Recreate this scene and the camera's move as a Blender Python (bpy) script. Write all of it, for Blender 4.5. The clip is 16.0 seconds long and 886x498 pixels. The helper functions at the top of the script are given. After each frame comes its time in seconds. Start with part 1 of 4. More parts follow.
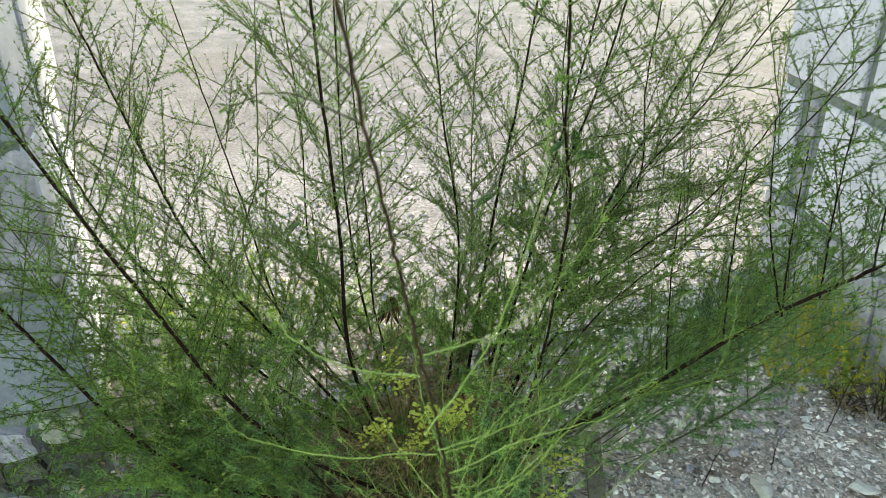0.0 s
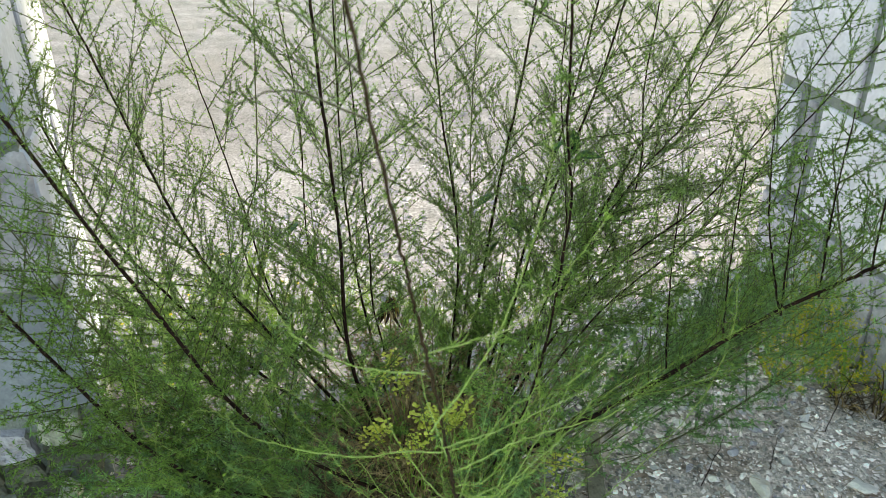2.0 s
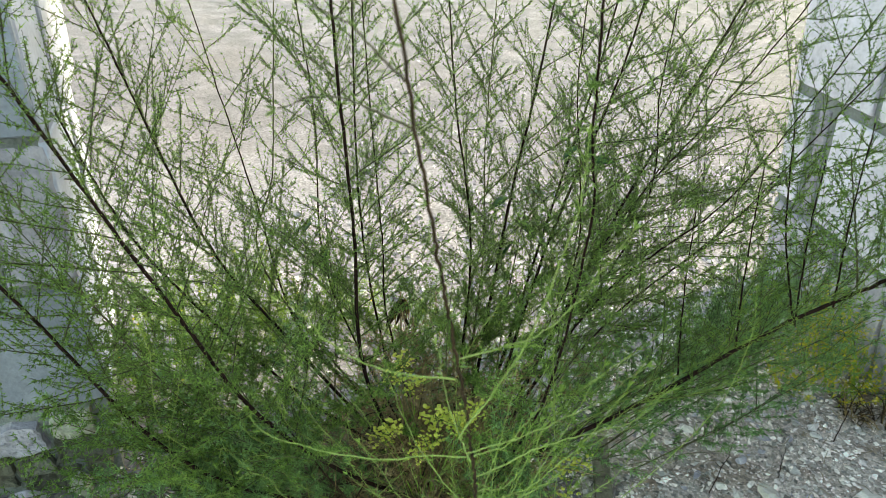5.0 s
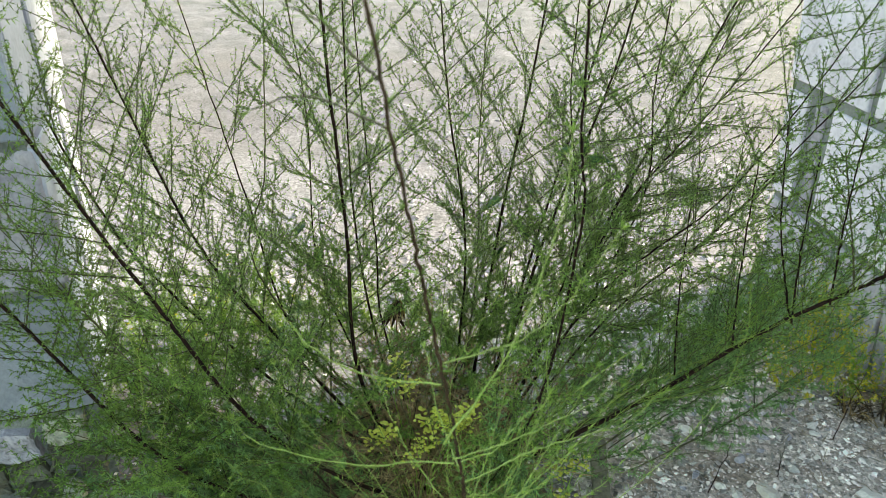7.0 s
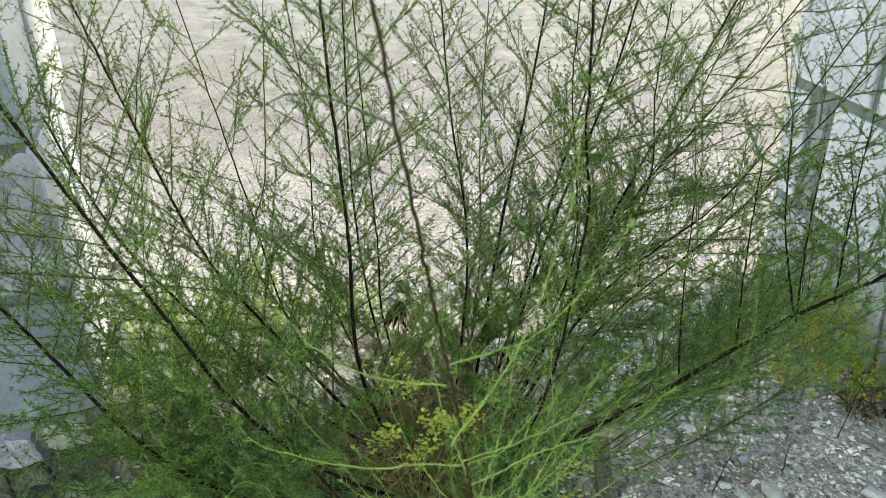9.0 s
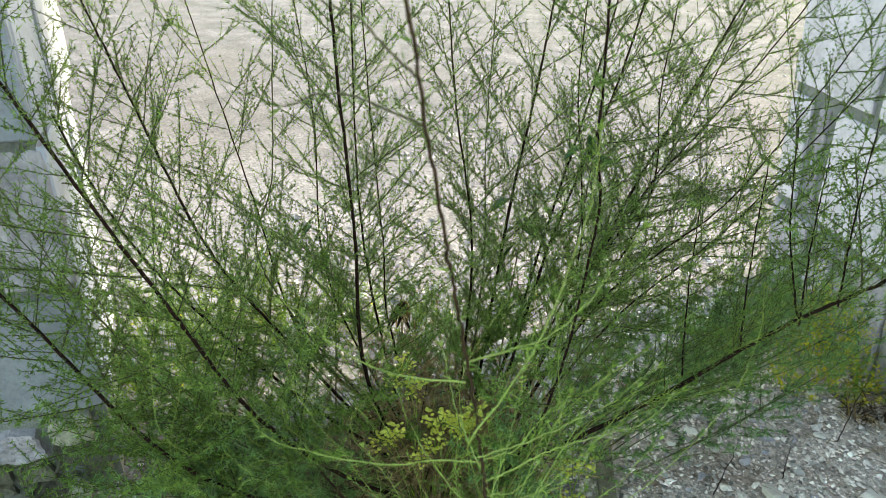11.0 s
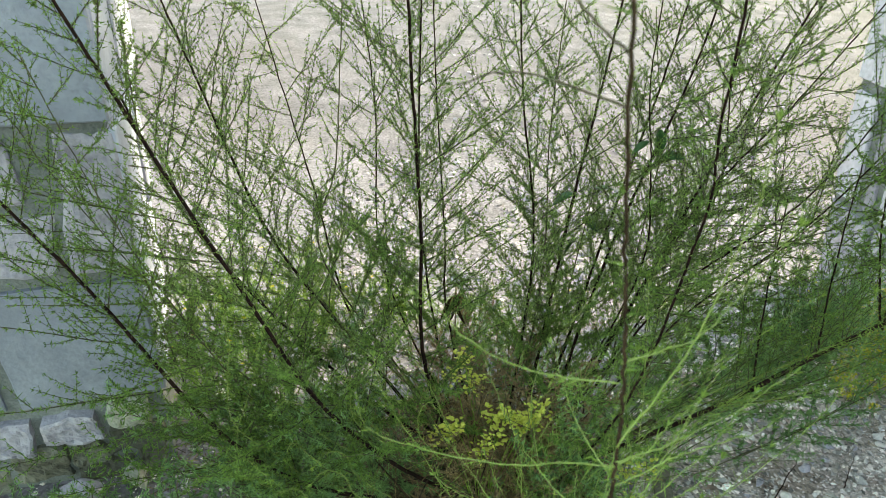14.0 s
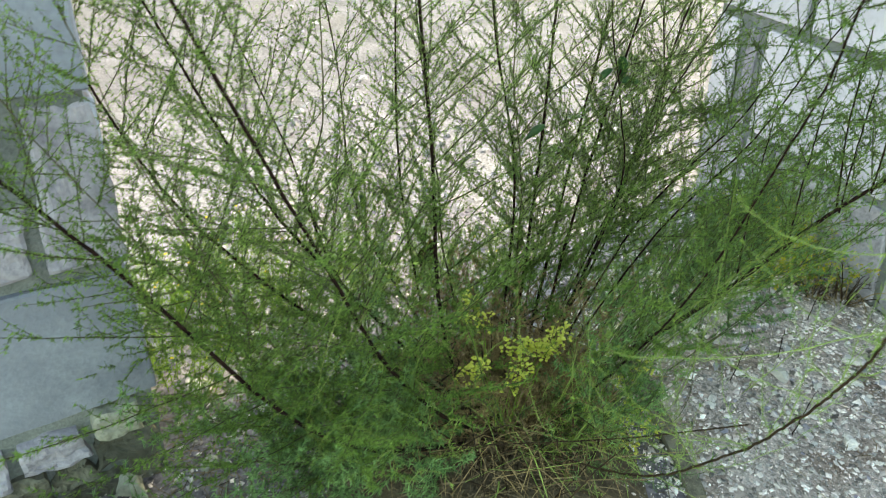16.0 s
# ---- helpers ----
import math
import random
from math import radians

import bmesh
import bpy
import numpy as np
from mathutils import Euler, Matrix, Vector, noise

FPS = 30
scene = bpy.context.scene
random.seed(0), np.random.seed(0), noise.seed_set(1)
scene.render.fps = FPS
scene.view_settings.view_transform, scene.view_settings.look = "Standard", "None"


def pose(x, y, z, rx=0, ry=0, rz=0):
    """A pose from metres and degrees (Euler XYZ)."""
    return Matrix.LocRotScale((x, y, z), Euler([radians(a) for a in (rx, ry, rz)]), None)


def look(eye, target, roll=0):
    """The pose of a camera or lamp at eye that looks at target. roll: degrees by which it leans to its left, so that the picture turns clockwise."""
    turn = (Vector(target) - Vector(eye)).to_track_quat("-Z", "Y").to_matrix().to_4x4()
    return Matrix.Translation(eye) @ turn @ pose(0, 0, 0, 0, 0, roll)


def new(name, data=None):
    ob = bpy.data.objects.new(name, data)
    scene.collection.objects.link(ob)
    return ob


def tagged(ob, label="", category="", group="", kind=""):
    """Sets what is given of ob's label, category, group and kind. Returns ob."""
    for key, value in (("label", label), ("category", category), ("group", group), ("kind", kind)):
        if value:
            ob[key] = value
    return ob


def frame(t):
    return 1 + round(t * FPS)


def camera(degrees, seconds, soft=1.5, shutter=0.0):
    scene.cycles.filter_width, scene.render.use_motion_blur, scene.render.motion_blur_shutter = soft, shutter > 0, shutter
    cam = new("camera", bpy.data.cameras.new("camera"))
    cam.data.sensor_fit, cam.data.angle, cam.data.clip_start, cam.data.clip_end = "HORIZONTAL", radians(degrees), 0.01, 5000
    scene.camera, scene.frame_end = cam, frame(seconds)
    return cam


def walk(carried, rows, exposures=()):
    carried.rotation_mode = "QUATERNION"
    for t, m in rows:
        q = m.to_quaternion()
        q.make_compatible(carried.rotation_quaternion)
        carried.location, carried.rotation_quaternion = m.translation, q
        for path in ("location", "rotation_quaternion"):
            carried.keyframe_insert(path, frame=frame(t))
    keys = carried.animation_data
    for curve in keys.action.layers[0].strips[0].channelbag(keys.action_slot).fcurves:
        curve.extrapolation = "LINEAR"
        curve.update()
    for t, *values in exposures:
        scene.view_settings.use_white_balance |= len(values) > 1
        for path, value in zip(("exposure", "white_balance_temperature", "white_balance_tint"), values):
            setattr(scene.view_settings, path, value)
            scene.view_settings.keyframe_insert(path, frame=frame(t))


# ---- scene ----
# ---- camera ----
cam = camera(65.7, 16.0, soft=0.5, shutter=0.3)
cam.data.dof.use_dof = True
cam.data.dof.focus_distance = 1.75
cam.data.dof.aperture_fstop = 11.0
PATH = [
    (0, (0.127, 0.078, 1.427), (-0.043, 1.81, 0.442), 1.5),
    (0.5, (0.126, 0.071, 1.429), (-0.045, 1.805, 0.447), 1.2),
    (1, (0.115, 0.066, 1.428), (-0.052, 1.799, 0.444), 1.3),
    (1.5, (0.117, 0.072, 1.423), (-0.046, 1.806, 0.441), 1.6),
    (2, (0.121, 0.075, 1.425), (-0.04, 1.81, 0.444), 1.5),
    (2.5, (0.121, 0.072, 1.429), (-0.04, 1.807, 0.448), 1.5),
    (3, (0.1, 0.063, 1.424), (-0.059, 1.8, 0.445), 2.0),
    (3.5, (0.093, 0.067, 1.432), (-0.08, 1.8, 0.448), 2.4),
    (4, (0.1, 0.072, 1.434), (-0.074, 1.804, 0.451), 2.4),
    (6.5, (0.097, 0.073, 1.422), (-0.073, 1.808, 0.443), 2.6),
    (7, (0.111, 0.084, 1.426), (-0.061, 1.819, 0.446), 1.9),
    (7.5, (0.111, 0.093, 1.426), (-0.06, 1.828, 0.446), 1.3),
    (8, (0.108, 0.094, 1.429), (-0.065, 1.829, 0.449), 1.1),
    (8.5, (0.11, 0.091, 1.426), (-0.064, 1.826, 0.447), 1.1),
    (9, (0.106, 0.09, 1.421), (-0.066, 1.825, 0.443), 1.5),
    (9.2, (0.105, 0.091, 1.424), (-0.066, 1.826, 0.445), 1.5),
    (11.3, (0.081, 0.073, 1.422), (-0.083, 1.812, 0.448), 2.5),
    (11.5, (0.071, 0.069, 1.418), (-0.092, 1.806, 0.441), 2.9),
    (12, (0.078, 0.072, 1.423), (-0.087, 1.811, 0.45), 2.6),
    (12.5, (0.062, 0.064, 1.427), (-0.108, 1.815, 0.476), 0.8),
    (13, (0.018, 0.075, 1.418), (-0.161, 1.82, 0.458), 2.4),
    (13.5, (-0.004, 0.08, 1.415), (-0.202, 1.813, 0.436), 2.8),
    (14, (-0.008, 0.09, 1.404), (-0.235, 1.811, 0.41), 2.7),
    (14.5, (-0.054, 0.108, 1.408), (-0.293, 1.825, 0.41), 3.0),
    (15, (-0.197, 0.112, 1.398), (-0.243, 1.855, 0.417), -0.3),
    (15.5, (-0.290, 0.092, 1.378), (-0.089, 1.808, 0.371), 1.0),
    (16, (-0.427, 0.083, 1.357), (-0.123, 1.74, 0.279), 4.1),
]
EXPOSURES = [(0.0, 2.48, 10800, -21), (15.0, 2.48, 10800, -21), (15.5, 2.54, 10800, -21), (16.0, 2.63, 10800, -21)]
walk(cam, [(t, look(eye, target, roll)) for t, eye, target, roll in PATH], EXPOSURES)

# ---- world, sun ----
SUN_WAY = Vector((1.0, 0.76, 0.0)).normalized()
SUN_HIGH = radians(32)
world = bpy.data.worlds.new("sky")
scene.world = world
world.use_nodes = True
wt = world.node_tree
sky = wt.nodes.new("ShaderNodeTexSky")
sky.sky_type = "NISHITA"
sky.sun_disc = False
sky.sun_elevation = SUN_HIGH
sky.sun_rotation = math.atan2(SUN_WAY.x, SUN_WAY.y)
wt.links.new(sky.outputs["Color"], wt.nodes["Background"].inputs["Color"])
wt.nodes["Background"].inputs["Strength"].default_value = 0.15
sun = new("sun", bpy.data.lights.new("sun", "SUN"))
sun.data.energy = 1.05
sun.data.angle = radians(2.0)
sun.data.color = (1.0, 0.96, 0.94)
sun_dir = Vector((SUN_WAY.x * math.cos(SUN_HIGH), SUN_WAY.y * math.cos(SUN_HIGH), math.sin(SUN_HIGH)))
sun.matrix_world = look(sun_dir * 20, (0, 0, 0))


# ---- materials ----
def ramp_mat(name, low, high, scale=8.0, rough=0.85, bump=0.3, fine=60.0, random_amount=0.0, stain=None, stain_scale=1.5,
             by_object=False, translucent=0.0, spec=0.3, metal=0.0, grit=0, pale_band=None):
    """Two-scale noise between two colours, a stain at a larger scale, bump, and a random tone for each piece."""
    m = bpy.data.materials.new(name)
    m.use_nodes = True
    nt = m.node_tree
    N, L = nt.nodes, nt.links
    bsdf = N["Principled BSDF"]
    bsdf.inputs["Roughness"].default_value = rough
    bsdf.inputs["Specular IOR Level"].default_value = spec
    bsdf.inputs["Metallic"].default_value = metal
    tc = N.new("ShaderNodeTexCoord")
    geo = N.new("ShaderNodeNewGeometry")
    n1 = N.new("ShaderNodeTexNoise")
    n1.inputs["Scale"].default_value = scale
    n1.inputs["Detail"].default_value = 6
    n1.inputs["Roughness"].default_value = 0.6
    n2 = N.new("ShaderNodeTexNoise")
    n2.inputs["Scale"].default_value = fine
    n2.inputs["Detail"].default_value = 4
    L.new(geo.outputs["Position"], n1.inputs["Vector"])
    L.new(geo.outputs["Position"], n2.inputs["Vector"])
    add = N.new("ShaderNodeMath")
    add.operation = "MULTIPLY_ADD"
    L.new(n2.outputs["Fac"], add.inputs[0])
    add.inputs[1].default_value = 0.5
    L.new(n1.outputs["Fac"], add.inputs[2])
    ramp = N.new("ShaderNodeValToRGB")
    ramp.color_ramp.elements[0].position = 0.48
    ramp.color_ramp.elements[1].position = 1.02
    ramp.color_ramp.elements[0].color = (*low, 1)
    ramp.color_ramp.elements[1].color = (*high, 1)
    L.new(add.outputs[0], ramp.inputs["Fac"])
    colour = ramp.outputs["Color"]
    if stain:
        n3 = N.new("ShaderNodeTexNoise")
        n3.inputs["Scale"].default_value = stain_scale
        n3.inputs["Detail"].default_value = 5
        L.new(geo.outputs["Position"], n3.inputs["Vector"])
        r3 = N.new("ShaderNodeMapRange")
        r3.inputs["From Min"].default_value = 0.48
        r3.inputs["From Max"].default_value = 0.68
        L.new(n3.outputs["Fac"], r3.inputs["Value"])
        mix = N.new("ShaderNodeMix")
        mix.data_type = "RGBA"
        L.new(r3.outputs["Result"], mix.inputs["Factor"])
        L.new(colour, mix.inputs["A"])
        mix.inputs["B"].default_value = (*stain, 1)
        colour = mix.outputs["Result"]
    if pale_band:
        # another colour mixed in over a stretch of y, with a ragged border
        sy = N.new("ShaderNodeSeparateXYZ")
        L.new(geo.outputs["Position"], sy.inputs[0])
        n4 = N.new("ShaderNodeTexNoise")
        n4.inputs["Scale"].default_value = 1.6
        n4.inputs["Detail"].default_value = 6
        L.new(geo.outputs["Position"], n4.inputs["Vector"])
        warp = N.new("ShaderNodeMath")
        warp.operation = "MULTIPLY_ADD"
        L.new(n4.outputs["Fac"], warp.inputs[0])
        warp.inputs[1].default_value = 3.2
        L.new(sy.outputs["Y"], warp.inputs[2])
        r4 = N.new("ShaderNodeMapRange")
        r4.inputs["From Min"].default_value = pale_band[1]
        r4.inputs["From Max"].default_value = pale_band[2]
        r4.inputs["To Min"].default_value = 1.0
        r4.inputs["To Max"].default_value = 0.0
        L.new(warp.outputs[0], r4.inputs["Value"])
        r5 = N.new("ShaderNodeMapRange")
        r5.inputs["From Min"].default_value = pale_band[1] - 0.4
        r5.inputs["From Max"].default_value = pale_band[1] + 0.2
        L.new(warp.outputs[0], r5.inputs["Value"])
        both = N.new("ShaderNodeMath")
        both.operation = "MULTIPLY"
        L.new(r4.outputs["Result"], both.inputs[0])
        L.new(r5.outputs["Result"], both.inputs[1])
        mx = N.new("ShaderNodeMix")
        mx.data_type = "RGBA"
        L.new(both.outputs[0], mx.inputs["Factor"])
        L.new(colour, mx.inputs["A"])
        mx.inputs["B"].default_value = (*pale_band[0], 1)
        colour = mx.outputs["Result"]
    if grit:
        vo = N.new("ShaderNodeTexVoronoi")
        vo.inputs["Scale"].default_value = grit
        L.new(geo.outputs["Position"], vo.inputs["Vector"])
        sep = N.new("ShaderNodeSeparateColor")
        L.new(vo.outputs["Color"], sep.inputs["Color"])
        gm = N.new("ShaderNodeMapRange")
        gm.inputs["To Min"].default_value = 0.62
        gm.inputs["To Max"].default_value = 1.45
        L.new(sep.outputs["Red"], gm.inputs["Value"])
        gh = N.new("ShaderNodeHueSaturation")
        L.new(gm.outputs["Result"], gh.inputs["Value"])
        L.new(colour, gh.inputs["Color"])
        colour = gh.outputs["Color"]
    if random_amount:
        hsv = N.new("ShaderNodeHueSaturation")
        span = N.new("ShaderNodeMapRange")
        span.inputs["To Min"].default_value = 1 - random_amount
        span.inputs["To Max"].default_value = 1 + random_amount
        if by_object:
            info = N.new("ShaderNodeObjectInfo")
            L.new(info.outputs["Random"], span.inputs["Value"])
        else:
            L.new(geo.outputs["Random Per Island"], span.inputs["Value"])
        L.new(span.outputs["Result"], hsv.inputs["Value"])
        L.new(colour, hsv.inputs["Color"])
        colour = hsv.outputs["Color"]
    L.new(colour, bsdf.inputs["Base Color"])
    if bump:
        bp = N.new("ShaderNodeBump")
        bp.inputs["Strength"].default_value = bump
        bp.inputs["Distance"].default_value = 0.01
        L.new(add.outputs[0], bp.inputs["Height"])
        L.new(bp.outputs["Normal"], bsdf.inputs["Normal"])
    if translucent:
        tr = N.new("ShaderNodeBsdfTranslucent")
        L.new(colour, tr.inputs["Color"])
        ms = N.new("ShaderNodeMixShader")
        ms.inputs["Fac"].default_value = translucent
        L.new(bsdf.outputs["BSDF"], ms.inputs[1])
        L.new(tr.outputs["BSDF"], ms.inputs[2])
        L.new(ms.outputs["Shader"], N["Material Output"].inputs["Surface"])
    return m


M_GROUND = ramp_mat("pale_gravel_ground", (0.089, 0.071, 0.085), (0.287, 0.234, 0.279), scale=4.0, fine=60, bump=0.7, stain=(0.181, 0.141, 0.160), stain_scale=0.7, grit=120, pale_band=((0.322, 0.270, 0.312), 3.5, 5.6))
M_PEBBLE = ramp_mat("grey_white_gravel", (0.333, 0.256, 0.253), (0.850, 0.715, 0.730), scale=14, fine=120, random_amount=0.8, bump=0.3)
M_BED = ramp_mat("grey_crushed_stone_bed", (0.362, 0.277, 0.263), (0.724, 0.576, 0.563), scale=18, fine=140, bump=0.9, stain=(0.307, 0.206, 0.174), stain_scale=5, grit=130)
M_PALE = ramp_mat("pale_sunlit_stone", (0.302, 0.253, 0.279), (0.604, 0.516, 0.568), scale=14, fine=120, random_amount=0.45, bump=0.3)
M_WHITE_STONE = ramp_mat("white_limestone", (0.515, 0.437, 0.450), (0.824, 0.706, 0.720), scale=20, fine=150, random_amount=0.25, by_object=True, bump=0.4)
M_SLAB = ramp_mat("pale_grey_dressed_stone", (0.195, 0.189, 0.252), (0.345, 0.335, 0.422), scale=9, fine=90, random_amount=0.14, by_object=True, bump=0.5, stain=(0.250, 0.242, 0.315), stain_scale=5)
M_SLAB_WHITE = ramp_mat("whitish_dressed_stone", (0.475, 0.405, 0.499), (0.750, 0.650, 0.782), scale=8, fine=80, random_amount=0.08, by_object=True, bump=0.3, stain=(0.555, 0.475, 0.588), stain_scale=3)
# left wall's stone again, the end face's sunlit brightness put into its colour
M_SLAB_END_LIT = ramp_mat("end_face_lit_stone", (0.352, 0.342, 0.462), (0.528, 0.512, 0.672), scale=8, fine=80, random_amount=0.08, by_object=True, bump=0.08)
M_ROUGH = ramp_mat("rough_split_stone", (0.210, 0.180, 0.231), (0.504, 0.430, 0.520), scale=16, fine=90, random_amount=0.18, by_object=True, bump=0.7)
M_TAN = ramp_mat("tan_rubble_stone", (0.20, 0.178, 0.155), (0.42, 0.385, 0.35), scale=16, fine=90, random_amount=0.15, by_object=True, bump=0.7)
M_DARK_RUBBLE = ramp_mat("dark_brown_rubble", (0.070, 0.060, 0.050), (0.21, 0.185, 0.16), scale=18, fine=90, random_amount=0.3, by_object=True, bump=0.8, stain=(0.06, 0.05, 0.038), stain_scale=9)
M_MORTAR = ramp_mat("grey_cement_mortar", (0.125, 0.122, 0.128), (0.25, 0.243, 0.252), scale=20, fine=160, bump=0.6, rough=0.95)
M_BARK = ramp_mat("dark_red_brown_bark", (0.007, 0.004, 0.004), (0.036, 0.017, 0.014), scale=60, fine=300, bump=0.5, rough=0.9, spec=0.08)
M_NEARBARK = ramp_mat("grey_brown_bark", (0.020, 0.011, 0.007), (0.075, 0.042, 0.026), scale=70, fine=300, bump=0.5, rough=0.8, spec=0.15)
M_TWIG = ramp_mat("green_brown_twig", (0.045, 0.036, 0.020), (0.120, 0.100, 0.052), scale=30, fine=200, bump=0.2, rough=0.7)
M_TWIG_RED = ramp_mat("red_brown_twig", (0.026, 0.021, 0.011), (0.080, 0.066, 0.034), scale=30, fine=200, bump=0.2, rough=0.7)
M_SHOOT = ramp_mat("pale_green_shoot_stalk", (0.19, 0.235, 0.055), (0.34, 0.39, 0.12), scale=20, fine=120, bump=0.1, rough=0.6)
M_LEAF = ramp_mat("needle_leaf_green", (0.096, 0.163, 0.033), (0.256, 0.366, 0.090), scale=5, fine=40, random_amount=0.45, bump=0, rough=0.55, translucent=0.48)
M_LEAF_LOW = ramp_mat("needle_leaf_deep_green", (0.116, 0.208, 0.080), (0.315, 0.455, 0.190), scale=5, fine=40, random_amount=0.5, bump=0, rough=0.6, translucent=0.46)
M_LEAF_NEW = ramp_mat("fresh_shoot_green", (0.205, 0.295, 0.055), (0.41, 0.52, 0.14), scale=8, fine=60, random_amount=0.25, bump=0, rough=0.5, translucent=0.48)
M_DEAD = ramp_mat("dry_brown_foliage", (0.110, 0.066, 0.032), (0.38, 0.255, 0.140), scale=20, fine=90, random_amount=0.55, bump=0, rough=0.9)
M_YELLOW = ramp_mat("yellow_green_leaf", (0.56, 0.55, 0.09), (0.88, 0.81, 0.22), scale=40, fine=150, random_amount=0.3, bump=0.1, rough=0.5, translucent=0.35)
M_WEED = ramp_mat("weed_leaf_green", (0.120, 0.215, 0.028), (0.33, 0.46, 0.070), scale=14, fine=90, random_amount=0.3, bump=0.1, rough=0.55, translucent=0.3)
M_BROAD = ramp_mat("broad_leaf_dark_green", (0.025, 0.065, 0.02), (0.07, 0.14, 0.04), scale=25, fine=120, random_amount=0.2, bump=0.2, rough=0.45, translucent=0.2)
M_FLOWER = ramp_mat("yellow_flower", (0.55, 0.38, 0.01), (0.75, 0.60, 0.05), scale=30, fine=120, random_amount=0.2, bump=0, rough=0.6, translucent=0.2)
M_WOOD = ramp_mat("weathered_grey_wood", (0.085, 0.068, 0.054), (0.26, 0.215, 0.175), scale=30, fine=180, bump=0.6, rough=0.9)
M_SOIL = ramp_mat("dark_litter_soil", (0.055, 0.038, 0.027), (0.190, 0.135, 0.095), scale=25, fine=140, bump=0.8, rough=0.95)


# ---- mesh helpers ----
rng = np.random.default_rng(7)


def unit(v):
    return v / (np.linalg.norm(v, axis=-1, keepdims=True) + 1e-9)


class Sheaf:
    """Gathers vertices and faces of one mesh."""

    def __init__(self):
        self.v, self.f, self.n = [], [], 0

    def add(self, v, f):
        self.v.append(np.asarray(v, float))
        self.f.extend((np.asarray(f) + self.n).tolist())
        self.n += len(v)

    def tube(self, pts, radii, sides=5):
        pts = np.asarray(pts, float)
        k = len(pts)
        along = unit(np.gradient(pts, axis=0))
        side = unit(np.cross(along, np.array([0.31, 0.87, 0.39])))
        other = np.cross(along, side)
        a = np.linspace(0, 2 * np.pi, sides, endpoint=False)
        ring = pts[:, None] + np.asarray(radii, float)[:, None, None] * (np.cos(a)[:, None] * side[:, None] + np.sin(a)[:, None] * other[:, None])
        f = [[i * sides + j, i * sides + (j + 1) % sides, (i + 1) * sides + (j + 1) % sides, (i + 1) * sides + j] for i in range(k - 1) for j in range(sides)]
        f = [list(q) for q in f]
        self.v.append(ring.reshape(-1, 3))
        self.f.extend([[i + self.n for i in q] for q in f])
        self.f.append([self.n + j for j in range(sides)][::-1])
        self.f.append([self.n + (k - 1) * sides + j for j in range(sides)])
        self.n += k * sides

    def needles(self, base, way, length, width, droop=0.12, plain=False):
        """Thin spindle leaves from base points along ways."""
        base, way = np.asarray(base), unit(np.asarray(way))
        m = len(base)
        if not m:
            return
        side = unit(np.cross(way, rng.normal(size=(m, 3))))
        other = np.cross(way, side)
        length, width = np.broadcast_to(length, m)[:, None], np.broadcast_to(width, m)[:, None]
        if plain:
            tip = base + way * length + np.array([0, 0, -1]) * length * droop
            v = np.stack([base + side * width, base - 0.5 * side * width + 0.8 * other * width, base - 0.5 * side * width - 0.8 * other * width, tip], 1)
            f = np.array([[0, 1, 3], [1, 2, 3], [2, 0, 3]])
            self.add(v.reshape(-1, 3), (f[None] + 4 * np.arange(m)[:, None, None]).reshape(-1, 3))
            return
        mid = base + way * length * 0.5
        tip = base + way * length + np.array([0, 0, -1]) * length * droop
        c, s = math.cos(2.094), math.sin(2.094)
        v = np.stack([base, mid + side * width, mid + (c * side + s * other) * width * 0.7, mid + (c * side - s * other) * width * 0.7, tip], 1)
        f = np.array([[0, 2, 1], [0, 3, 2], [0, 1, 3], [1, 2, 4], [2, 3, 4], [3, 1, 4]])
        self.add(v.reshape(-1, 3), (f[None] + 5 * np.arange(m)[:, None, None]).reshape(-1, 3))

    def mesh(self, name, smooth=False):
        me = bpy.data.meshes.new(name)
        me.from_pydata(np.concatenate(self.v).tolist() if self.v else [], [], self.f)
        if smooth:
            me.shade_smooth()
        return me


def two_tone(name, wood, leaf, wood_mat, leaf_mat):
    """One mesh of a twig and its leaves."""
    me = bpy.data.meshes.new(name)
    n = wood.n
    me.from_pydata(np.concatenate(wood.v + leaf.v).tolist(), [], wood.f + [[i + n for i in q] for q in leaf.f])
    me.materials.append(wood_mat)
    me.materials.append(leaf_mat)
    me.polygons.foreach_set("material_index", [0] * len(wood.f) + [1] * len(leaf.f))
    return me


def part(name, mesh, material, parent=None, label=""):
    """Links a mesh, a bmesh or a Sheaf as one object, under a thing or a part if given."""
    if isinstance(mesh, Sheaf):
        mesh = mesh.mesh(name)
    elif isinstance(mesh, bmesh.types.BMesh):
        bm, mesh = mesh, bpy.data.meshes.new(name)
        bm.to_mesh(mesh)
        bm.free()
    if not mesh.materials:
        mesh.materials.append(material)
    ob = new(name, mesh)
    ob.parent = parent
    if label:
        ob["label"] = label
    return ob


def thing(name, label, category, at=(0, 0, 0), group="", kind=""):
    ob = new(name)
    ob.empty_display_size = 0.05
    ob.location = at
    return tagged(ob, label, category, group, kind)


def curve_through(points, steps):
    """A smooth line through a few points."""
    p = np.asarray(points, float)
    p = np.vstack([2 * p[0] - p[1], p, 2 * p[-1] - p[-2]])
    out = []
    for i in range(1, len(p) - 2):
        t = np.linspace(0, 1, steps, endpoint=False)[:, None]
        a, b, c, d = p[i - 1 : i + 3]
        out.append(0.5 * (2 * b + (c - a) * t + (2 * a - 5 * b + 4 * c - d) * t**2 + (3 * b - a - 3 * c + d) * t**3))
    return np.vstack([*out, p[-2][None]])


